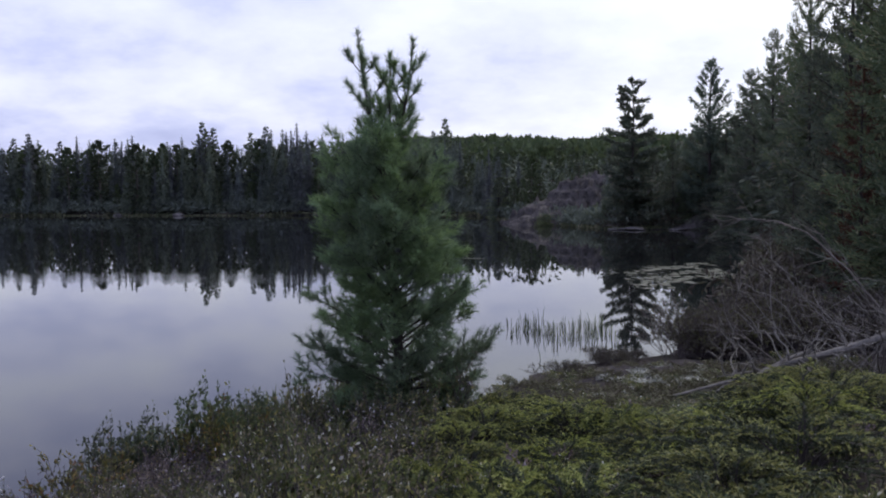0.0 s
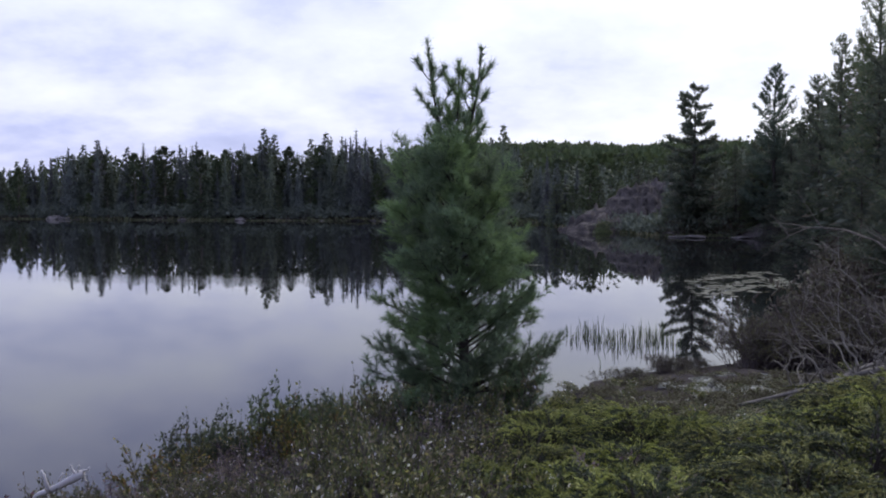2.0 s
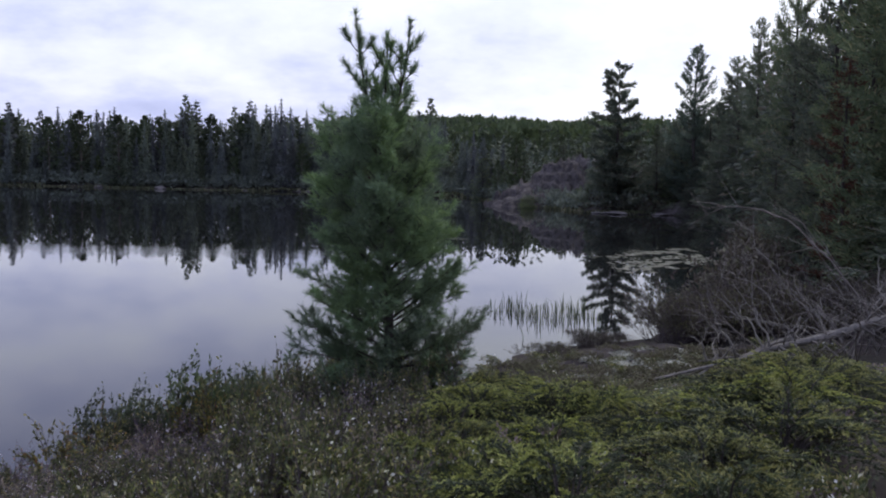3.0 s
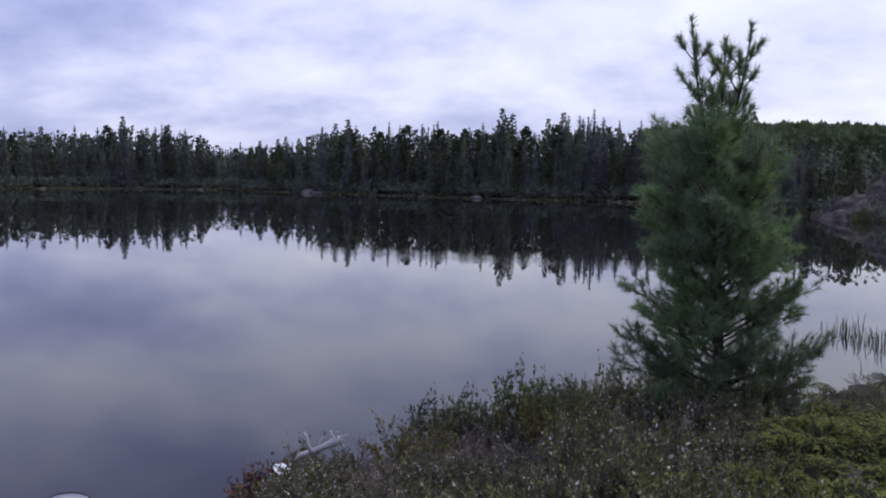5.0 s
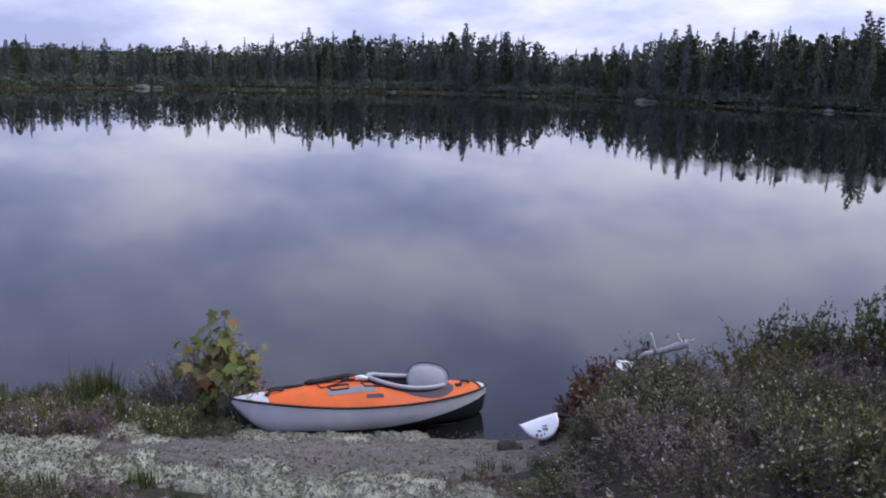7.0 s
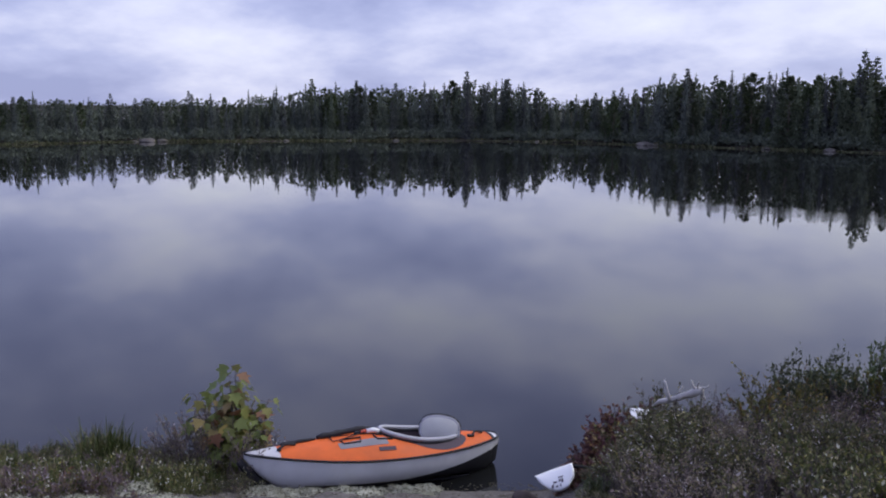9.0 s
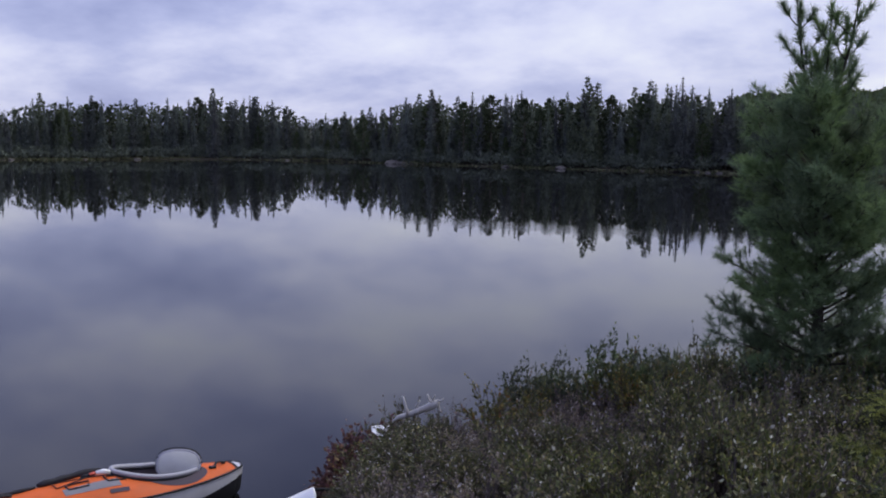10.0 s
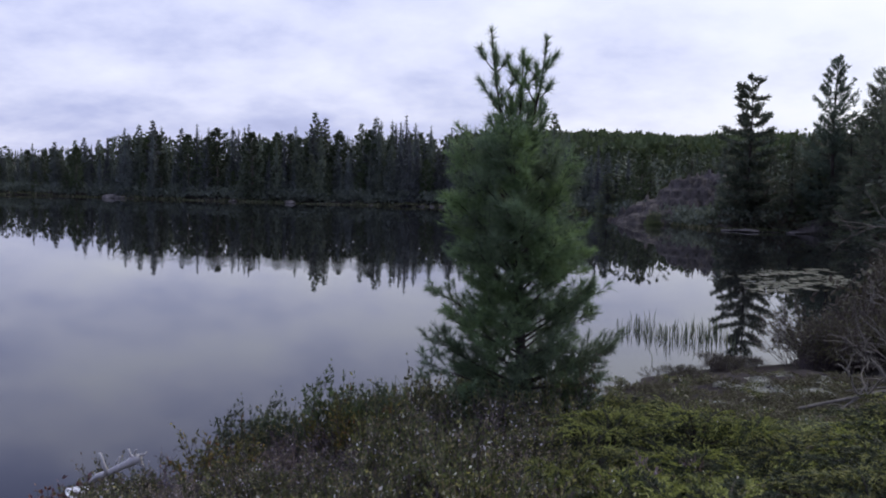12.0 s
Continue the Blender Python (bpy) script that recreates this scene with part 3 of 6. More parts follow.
def tree_thing(name, m, bufs, mats, label, category, group=""):
    t = thing(name, m, label, category, group)
    part("trunk", bufs[0].mesh("trunk", mats[0], True), t)
    if bufs[1].n:
        tagged(part("branchwork", bufs[1].mesh("branchwork", mats[1], True), t), kind="stuff")
    part("crown", bufs[2].mesh("crown", mats[2]), t)
    return t


def tall_pine_profile(u):
    return (0.80 + 0.20 * math.sin(u * 26)) * (1 - u) ** 0.62 * (0.62 + 0.38 * u)


rng = np.random.default_rng(11)


def tiers(b, r2, base, h, radius, count, points, droop=0.5, low=0.04):
    """The boughs of a spruce as ragged overlapping skirts from the foot to a thin spire."""
    base = np.asarray(base, float)
    for i in range(count):
        u = low + (0.93 - low) * i / (count - 1)
        r = radius * (1 - u) ** 0.9 * r2.uniform(0.75, 1.15) + 0.010 * h
        z0, up = u * h, h * (0.93 - low) / count * 1.9 + 0.02 * h
        a = np.arange(2 * points) * math.pi / points + r2.uniform(0, 6.3)
        k = np.where(np.arange(2 * points) % 2 == 0, r2.uniform(0.72, 1.25, 2 * points), r2.uniform(0.35, 0.6, 2 * points))
        lop = 1 + 0.25 * np.cos(a - r2.uniform(0, 6.3))
        off = r2.normal(0, 0.05 * radius, 2)
        ring = np.stack([np.cos(a) * r * k * lop + off[0], np.sin(a) * r * k * lop + off[1], z0 - droop * r * k * r2.uniform(0.4, 1.2, 2 * points)], 1)
        n = 2 * points
        b.add(np.concatenate([ring, [[0, 0, z0 + up]]]) + base, [(j, (j + 1) % n, n) for j in range(n)])
    b.add(np.array([[-0.012 * h, 0, 0.84 * h], [0.012 * h, 0, 0.84 * h], [0, 0.012 * h, 0.84 * h], [0, 0, h]]) + base, [(0, 1, 3), (1, 2, 3), (2, 0, 3)])


def far_spruce(r2, radius, n, ragged=0.25):
    """Drooping sprays of a slender spruce 10 m high, in uneven whorls up to a thin spire."""
    leaf = Buf()
    u = 1 - np.sqrt(r2.random(n))
    u = 0.02 + 0.95 * np.where(r2.random(n) < 0.25, r2.random(n), u)
    whorl = np.floor(u * 24)
    a = r2.uniform(0, 6.283, n)
    r = radius * (1 - u) ** 0.85 * (1 + ragged * np.sin(whorl * 2.7 + 1.3 * np.cos(a + whorl))) + 0.05
    f = np.sqrt(r2.uniform(0.05, 1, n))
    p = np.stack([np.cos(a) * r * f, np.sin(a) * r * f, (whorl + r2.random(n)) / 24 * 10 - 0.30 * r * f], 1)
    leaf.blades(p, unit(a + r2.normal(0, 0.5, n), r2.normal(-0.25, 0.35, n)), 0.22 + 0.34 * (1 - u), 0.12 + 0.12 * (1 - u), r2)
    m = 26
    z = np.linspace(8.6, 9.75, m)
    leaf.blades(np.stack([0 * z, 0 * z, z], 1), cone(np.tile([[0, 0, 1.0]], (m, 1)), 0.5, r2), 0.30, 0.10, r2)
    tiers(leaf, r2, (0, 0, 0), 8.8, radius * 0.55, 8, 5, 0.2)
    return leaf


def far_variants():
    """Seven kinds of far tree, 10 m high each."""
    out = []
    for k in range(4):
        trunk = Buf().tube([(0, 0, 0), (0, 0, 5), (0, 0, 9.8)], [0.14, 0.09, 0.015], 5)
        out.append(("spruce_tree", (trunk, Buf(), far_spruce(rng, (1.0, 1.25, 0.85, 1.45)[k], 620)), (BARK, BARK, NEEDLE_FAR_HAZED), "narrow dark spruce on the far shore", "spruce"))
    for k in range(2):
        b = conifer(rng, 10, 1.75, 54, 10, 3, 0.46, 0.20, 0.06, tall_pine_profile, (0.55, -0.05), 0.10, 0.25, thin=True, tip=0.5)
        tiers(b[2], rng, (0, 0, 0), 7.5, 0.9, 9, 5, 0.1, 0.1)
        out.append(("pine_tree", b, (BARK, BARK, NEEDLE_FAR_HAZED), "ragged dark pine on the far shore", "pine"))
    b = conifer(rng, 10, 1.9, 40, 12, 3, 0.40, 0.28, 0.06, lambda u: math.sin(min(1, u * 0.9 + 0.12) * math.pi) ** 0.6, (1.0, 0.3), 0.1, 0.7, thin=True, tip=0.8)
    out.append(("broadleaf_tree", b, (BARK_PALE, BARK, LEAF_FAR), "rounded green broadleaf tree on the far shore", "tree"))
    return out


FAR = far_variants()
# how high the wood's outline stands over the eye's level (rise per metre) at each azimuth
EDGE_AZ = [-16, -12, -8.4, -6.3, -2.8, 0, 2, 7.3, 9, 11.3, 13.3, 15.4, 17.1, 19.5, 22.3, 25.3, 27.5, 30.5, 32.6, 34.7, 37, 40.3, 45, 50, 55, 58, 62, 70, 90]
EDGE = [.062, .058, .055, .049, .0555, .0555, .058, .050, .046, .056, .057, .049, .055, .042, .047, .042, .047, .027, .023, .021, .037, .041, .034, .033, .020, .020, .015, .017, .02]


def edge(az):
    return float(np.interp(az, EDGE_AZ, EDGE))


def shore_at(az):
    """Distance of the far shore at an azimuth."""
    r = np.arange(45, 260, 0.5)
    x, y = -np.sin(radians(az)) * r, np.cos(radians(az)) * r
    d = shore_distance(x, y)
    i = np.nonzero(d < 0)[0]
    return float(r[i[-1]]) if len(i) else 70.0


first = {}


def plant(kind, az, d, top, wide=1.0):
    """A far tree whose top stands at height top."""
    p = on_ground(az, d, -0.1)
    s = max(2.5, top - p.z) / 10
    m = Matrix.LocRotScale(p, Euler((0, 0, rng.uniform(0, 6.3))), Vector((s * wide, s * wide, s)))
    if kind not in first:
        name, bufs, mats, label, cat = FAR[kind]
        first[kind] = tree_thing(name, m, bufs, mats, label, cat, "far shore trees")
    else:
        copy_thing(first[kind], m)


LANDMARKS = [(27.7, 4, .0495, 4), (26.9, 4, .045, 5), (40.5, 4, .0425, 5), (39.2, 5, .040, 5), (38.0, 5, .039, 6), (36.9, 2, .0415, 5), (17.1, 4, .058, 6), (13.3, 5, .060, 6),
             (22.2, 0, .0515, 5), (21.8, 1, .049, 5), (11.3, 0, .060, 6), (10.7, 1, .055, 6), (12.2, 2, .056, 6), (1.9, 4, .0620, 7), (25.3, 5, .0435, 5), (50.3, 4, .034, 5), (47.5, 4, .033, 6),
             (45.0, 5, .0345, 5), (15.6, 6, .049, 8), (19.4, 6, .043, 8), (62.3, 4, .0175, 6), (66.5, 0, .019, 6), (30.8, 4, .0275, 5), (57.8, 4, .021, 6), (21.2, 2, .049, 6), (24.3, 0, .045, 6), (23.6, 2, .044, 6),
             (9.7, 2, .052, 6), (8.4, 0, .049, 6), (6.9, 2, .052, 6), (12.9, 2, .056, 6), (18.3, 2, .048, 6), (29.5, 2, .031, 6), (33.6, 0, .023, 6), (43.2, 2, .036, 6), (48.8, 0, .033, 6), (52.5, 2, .030, 6), (54.2, 0, .024, 6)]
for az, kind, e, back in [*LANDMARKS, (19.0, 1, .040, 5), (18.7, 3, .038, 9), (20.0, 3, .036, 9)]:
    d = shore_at(az) + back
    plant(kind, az, d, 4.2 + e * d, 1.0)
for row, (step, b0, b1, cut) in enumerate([(0.60, 1.2, 4, 0.62), (0.42, 4, 11, 0.26)]):
    az = 77.0
    while az > -8.5:
        d = shore_at(az) + rng.uniform(b0, b1)
        full = edge(az) * (0.66 if az < 0.8 else 1.0) * d + 4.2
        top = full - cut * rng.random() ** 1.1 * (full + 1)
        kind = int(rng.choice(7, p=[.14, .14, .14, .12, .16, .14, .16] if az > 20 or az < -2 else [.14, .12, .16, .1, .14, .12, .22]))
        if not (-8.0 < az < -2.5 and d < 107):
            plant(kind, az, d, top, rng.uniform(0.85, 1.25))
        az -= step * rng.uniform(0.6, 1.4) * 150 / d


def hill_canopy():
    """Rounded crowns that cover the distant hill."""
    r2 = np.random.default_rng(23)
    b = Buf()
    for k in range(900):
        az = r2.uniform(-15, 8)
        d = 190 + 230 * r2.random()
        p = np.array(on_ground(az, d))
        h = min(r2.uniform(6, 10), 4.2 + edge(az) * d * r2.uniform(0.9, 1.0) - p[2])
        if h < 2:
            continue
        n = 46
        c = r2.normal(0, 1, (n, 3))
        c = c / np.linalg.norm(c, axis=1)[:, None]
        q = p + [0, 0, h * 0.62] + c * [0.30 * h + 0.6, 0.30 * h + 0.6, 0.36 * h] * r2.uniform(0.75, 1, (n, 1))
        b.blades(q, c + [0, 0, 0.3], 1.5 * r2.uniform(0.7, 1.3, n), 1.3, r2)
    tagged(new("hill_canopy", b.mesh("hill_canopy", LEAF_FAR)), "green broadleaf canopy covering the distant hill", "wood", kind="stuff")


hill_canopy()


def far_woods():
    """The wood behind the first rows, up to the hill."""
    r2 = np.random.default_rng(21)
    cone_, leafy = Buf(), Buf()
    for k in range(2500):
        az = r2.uniform(-19, 80)
        s0 = shore_at(az)
        d = s0 + (8 + 330 * r2.random() ** 2.2 if az < 4 else 8 + 45 * r2.random() ** 1.5)
        p = np.array(on_ground(az, d))
        if -8.0 < az < -2.5 and d < 107:
            continue
        lim = 4.2 + edge(az) * d * (0.66 if az < 0.8 and d < 190 else 1.0)
        h = min(r2.uniform(8, 12.5), lim * (1 - r2.uniform(0.01, 0.30)) - p[2])
        if h < 3:
            continue
        hard = az < 10 and d > 190 or r2.random() < 0.25
        n = 58
        u = r2.uniform(0.0, 1, n)
        a = r2.uniform(0, 6.283, n)
        if hard:
            rad = 0.26 * h * np.sqrt(np.clip(1 - (2 * (u - 0.62) / 0.8) ** 2, 0.05, 1)) * r2.uniform(0.5, 1, n)
            q = p + np.stack([np.cos(a) * rad, np.sin(a) * rad, (0.25 + 0.75 * u) * h], 1)
            leafy.blades(q, unit(a, r2.uniform(-0.3, 0.9, n)), 0.10 * h, 0.075 * h, r2)
        else:
            u = 1 - np.sqrt(r2.random(64))
            a = r2.uniform(0, 6.283, 64)
            rad = 0.125 * h * r2.uniform(0.8, 1.25) * (1 - u) ** 0.85 * np.sqrt(r2.uniform(0.05, 1, 64))
            q = p + np.stack([np.cos(a) * rad, np.sin(a) * rad, (0.02 + 0.93 * u) * h], 1)
            cone_.blades(q, unit(a, r2.normal(-0.2, 0.4, 64)), h * (0.05 + 0.05 * (1 - u)), h * (0.028 + 0.022 * (1 - u)), r2)
            cone_.slivers(np.repeat((p + [0, 0, 0.82 * h])[None], 3, 0), np.tile([[0, 0, 1.0]], (3, 1)), 0.18 * h, 0.05 * h, r2)
    tagged(new("far_spruces", cone_.mesh("far_spruces", NEEDLE_FAR_HAZED)), "dense dark spruces filling the far shore wood", "wood", kind="stuff")
    tagged(new("far_broadleaves", leafy.mesh("far_broadleaves", LEAF_FAR)), "green broadleaf trees scattered through the far wood", "wood", kind="stuff")


far_woods()


def shore_sedge():
    """A thin pale line of sedge along the far waterline, and the dark low brush behind it."""
    r2 = np.random.default_rng(31)
    b, c = Buf(), Buf()
    for k in range(2600):
        az = r2.uniform(-12, 76)
        lush = vnoise(np.array(az * 0.45), np.array(3.0)) > 0.45
        d = shore_at(az) + r2.uniform(-0.4, 0.7 if lush else 0.2)
        p = np.array(on_ground(az, d))
        p[2] = max(p[2], -0.05)
        n = 4
        b.blades(p + r2.normal(0, 0.25, (n, 3)) * [1, 1, 0], cone(np.tile([[0, 0, 1.0]], (n, 1)), 0.45, r2), r2.uniform(0.2, 0.55 if lush else 0.35, n), r2.uniform(0.10, 0.22, n), r2)
    for k in range(1500):
        az = r2.uniform(-12, 76)
        p = np.array(on_ground(az, shore_at(az) + r2.uniform(0.5, 4.5)))
        n, h = 16, r2.uniform(0.5, 1.9)
        q = p + np.stack([r2.normal(0, 0.45, n), r2.normal(0, 0.45, n), h * np.sqrt(r2.random(n))], 1)
        c.blades(q, cone(np.tile([[0, 0, 1.0]], (n, 1)), 0.7, r2), 0.5 * r2.uniform(0.6, 1.3, n), 0.26, r2)
    tagged(new("shore_sedge", b.mesh("shore_sedge", SEDGE_FAR)), "thin olive sedge edging the far water", "sedge", kind="stuff")
    tagged(new("shore_thicket", c.mesh("shore_thicket", NEEDLE_FAR_HAZED)), "low dark thicket under the far shore trees", "thicket", kind="stuff")


shore_sedge()
for k, (az, s) in enumerate([(60.3, 1.1), (59.4, 0.7), (61.0, 0.5), (29.4, 1.1), (28.8, 0.7), (18.6, 0.8), (22.1, 0.5), (9.6, 0.4), (8.9, 0.4), (10.2, 0.35), (45, 0.45), (52, 0.5), (36, 0.4), (48, 0.35), (13.5, 0.4), (-9.1, 0.7), (-10.1, 0.9), (-12.9, 0.7), (-3.4, 0.5), (-4.6, 0.9)]):
    p = polar(az, shore_at(az) - 0.2)
    p.z = 0.10 * s
    o = new("boulder", BOULDERS[k % 3])
    o.matrix_world = Matrix.LocRotScale(p, Euler((0, 0, k * 1.7)), Vector((s * 1.5, s, s * (0.8 if az > 0 else 0.3))))
    tagged(o, "pale granite boulder at the far waterline", "boulder", "shore boulders")

# ---- the dark trees on the near shore of the bay ----
rng = np.random.default_rng(41)
BAY = []


def whorled_pine(r2, radius, whorls, sweep, size, low=0.05, gap=0.0, taper=0.62, blade=(0.18, 0.042)):
    """A pine 10 m high with limbs in clear whorls, swept up at their ends, each carrying a flat brush of foliage."""
    trunk, wood_, leaf = Buf(), Buf(), Buf()
    zs = np.linspace(0, 1, 9)
    axis = np.stack([0.05 * np.sin(zs * 6), 0.04 * np.cos(zs * 5), zs * 10], 1)
    trunk.tube(axis, 0.13 * (1 - zs) ** 0.8 + 0.012, 8)
    for i in range(whorls):
        u = low + (0.985 - low) * (i / (whorls - 1)) ** 0.9
        for j in range(5 if u > 0.6 else 7):
            L = radius * ((1 - u) ** taper * (0.85 if u < 0.55 else 1.0) + 0.05) * r2.uniform(0.45, 1.2)
            az = j * 6.283 / (5 if u > 0.6 else 7) + i * 1.1 + r2.normal(0, 0.25)
            p0 = np.array([np.interp(u, zs, axis[:, k]) for k in range(3)]) + [0, 0, r2.normal(0, 0.17) * (1 - 0.6 * u)]
            path = limb_path(p0, az, 0.02 + sweep * 0.5 * u + r2.normal(0, 0.08), L, sweep * r2.uniform(0.5, 1.3), 6)
            wood_.tube(path[::2], [0.035 * (1.1 - u), 0.02, 0.008], 3)
            n = int(size * L) + 8
            f = r2.uniform(gap + 0.12, 1.0, n) ** 0.8
            q = np.stack([np.interp(f, np.linspace(0, 1, 6), path[:, k]) for k in range(3)], 1)
            q = q + np.stack([-np.sin(az) * r2.normal(0, 0.16, n) * L * 0.6, np.cos(az) * r2.normal(0, 0.16, n) * L * 0.6, r2.normal(0.02, 0.05, n)], 1)
            d = path[-1] - path[-3]
            leaf.blades(q, cone(np.repeat((d / np.linalg.norm(d))[None], n, 0), 0.55, r2), blade[0] * r2.uniform(0.7, 1.3, n), blade[1], r2)
    m = 24
    leaf.blades(np.stack([0 * np.arange(m), 0 * np.arange(m), np.linspace(9.4, 10, m)], 1), cone(np.tile([[0, 0, 1.0]], (m, 1)), 0.5, r2), 0.25, 0.06, r2)
    return trunk, wood_, leaf


for k in range(3):
    BAY.append(("spruce_tree", conifer(rng, 10, 2.1 + 0.3 * k, 84, 16, 10, 0.21, 0.055, 0.02, lambda u: (1 - u) ** 0.85, (0.3, -0.35), -0.06, 0.3, thick=0.05), NEEDLE_DARK, "dense dark spruce beside the bay", "spruce"))
for k in range(3):
    BAY.append(("pine_tree", whorled_pine(rng, 2.9, 24 + k, 0.30, 84, 0.05), NEEDLE_DARK, "tall open-topped pine beside the bay", "pine"))
BAY.append(("pine_tree", whorled_pine(rng, 2.7, 15, 0.24, 100, 0.03, 0.0, 0.5, (0.25, 0.10)), NEEDLE_DARK, "solitary pine with upswept open branches on the point", "pine"))
BAY.append(("pine_tree", whorled_pine(rng, 2.1, 20, 0.50, 60, 0.08, 0.15, 0.5, (0.22, 0.07)), NEEDLE_PALE, "slender pale-needled pine with feathery upswept branches", "pine"))
BAY.append(("dead_pine", whorled_pine(rng, 2.4, 18, 0.15, 40, 0.12), NEEDLE_RUST, "dying conifer with rusty brown needles among dark trees", "conifer"))
bay_first = {}


def plant_bay(kind, az, d, top, wide=1.0, turn=None):
    p = on_ground(az, d, -0.1)
    s = (top - p.z) / 10
    m = Matrix.LocRotScale(p, Euler((0, 0, rng.uniform(0, 6.3) if turn is None else turn)), Vector((s * wide, s * wide, s)))
    if kind not in bay_first:
        name, bufs, leaf, label, cat = BAY[kind]
        bay_first[kind] = tree_thing(name, m, bufs, (BARK, BARK, leaf), label, cat, "bay trees")
        return bay_first[kind]
    return copy_thing(bay_first[kind], m)


# (kind, azimuth, distance, rise per metre over the eye, width)
for kind, az, d, e, w in [(6, -10.0, 87, .1125, 1.0), (0, -10.0, 88.5, .050, 1.6), (1, -11.1, 90, .036, 1.5), (2, -9.3, 88.5, .034, 1.3), (2, -10.5, 87.5, .03, 1.6), (1, -9.7, 87.4, .042, 1.3), (0, -8.6, 104, .052, 1.3), (1, -7.9, 108, .046, 1.3),
                          (0, -12.5, 87, .072, .7), (2, -12.3, 96, .054, .8), (0, -12.8, 94, .060, .8), (1, -11.7, 102, .057, .7), (2, -13.2, 92, .066, .9), (0, -13.6, 90, .074, 1.1), (1, -14.1, 88, .070, 1.3), (7, -14.65, 86, .1275, 1.0), (0, -14.9, 88, .084, 1.2),
                          (2, -15.6, 84, .094, 1.1), (1, -16.4, 80, .115, .8), (0, -16.2, 86, .10, 1.0), (0, -17.2, 70, .10, 1.0), (4, -17.0, 76, .117, .9), (3, -18.3, 66, .156, .62), (5, -19.4, 62, .150, .7), (2, -18.4, 64, .105, .9), (3, -20.3, 52, .172, .75), (4, -22.6, 34, .186, .85), (1, -20.4, 56, .12, 1.0), (5, -24.6, 29, .20, .9), (0, -22.4, 36, .13, 1.0),
                          (2, -24.2, 28, .12, 1.1), (4, -27.0, 25, .23, 1.0), (1, -26.4, 24.5, .14, 1.2), (3, -28.7, 25, .26, 1.0), (0, -28.2, 23, .16, 1.2), (2, -19.6, 44, .06, 1.0), (0, -21.2, 38, .07, 1.0), (5, -31.5, 24, .28, 1.0),
                          (1, -34, 22, .2, 1.2), (4, -37, 23, .3, 1.0), (0, -41, 20, .25, 1.2), (2, -3.0, 106, .012, 1.1), (0, -4.2, 108, .022, 1.1), (1, -1.6, 112, .03, 1.1), (2, -5.6, 110, .034, 1.1), (0, -6.6, 112, .040, 1.1)]:
    plant_bay(kind, az, d, 4.2 + e * d, w)
plant_bay(8, -23.4, 26.0, 4.2 + 0.115 * 26.0, 0.8)


def bay_woods():
    """The dark wood behind the trees of the bay, and brush along its shore."""
    r2 = np.random.default_rng(43)
    b = Buf()
    for k in range(420):
        az = -12.6 - 34 * r2.random() ** 1.2
        near_ = float(np.interp(az, [-46, -26, -20, -16.5, -14, -12], [26, 34, 52, 82, 92, 104]))
        d = near_ + 16 * r2.random()
        p = np.array(on_ground(az, d))
        rise = float(np.interp(az, [-46, -30, -22, -18.5, -17, -15.5, -13, -12], [.30, .22, .165, .13, .105, .082, .055, .042]))
        h = (4.2 + rise * d * r2.uniform(0.55, 1.0)) - p[2]
        n = 110
        u = r2.uniform(0.0, 1, n)
        a = r2.uniform(0, 6.283, n)
        rad = 0.2 * h * (1 - u) ** 0.8 * np.sqrt(r2.random(n))
        q = p + np.stack([np.cos(a) * rad, np.sin(a) * rad, u * h], 1)
        b.blades(q, unit(a, r2.uniform(-0.5, 0.3, n)), 0.07 * h * (1.2 - 0.7 * u), 0.028 * h, r2)
    tagged(new("bay_wood", b.mesh("bay_wood", NEEDLE_DARK)), "dark dense conifers standing behind the bay", "wood", kind="stuff")
    c = Buf()
    for k in range(820):
        if k >= 700:
            az, d = r2.uniform(-12, -3), r2.uniform(90, 104)
        elif k < 350:
            az, d = r2.uniform(-13.0, -1.0), 0.0
            d = shore_at(az) + r2.uniform(0.3, 7)
        else:
            d = r2.uniform(26, 84)
            az = float(np.interp(d, [25, 34, 48, 64, 80, 86], [-15, -17.4, -18.0, -17.8, -16.6, -13.2])) - r2.uniform(0.1, 3)
        p = np.array(on_ground(az, d))
        if p[2] < 0 or (-8.2 < az < -2.2 and d > 80 and k % 6):
            continue
        n, h = 60, r2.uniform(0.5, 1.7)
        q = p + r2.normal(0, 0.4, (n, 3)) * [1, 1, 0] + np.stack([0 * np.arange(n), 0 * np.arange(n), h * r2.random(n)], 1)
        c.blades(q, cone(np.tile([[0, 0, 1.0]], (n, 1)), 0.9, r2), 0.24 * r2.uniform(0.6, 1.3, n), 0.11, r2)
    tagged(new("shore_brush", c.mesh("shore_brush", HEATH_DULL)), "low dark brush along the shore of the bay", "brush", kind="stuff")


bay_woods()

# ---- the young white pine on the bank ----


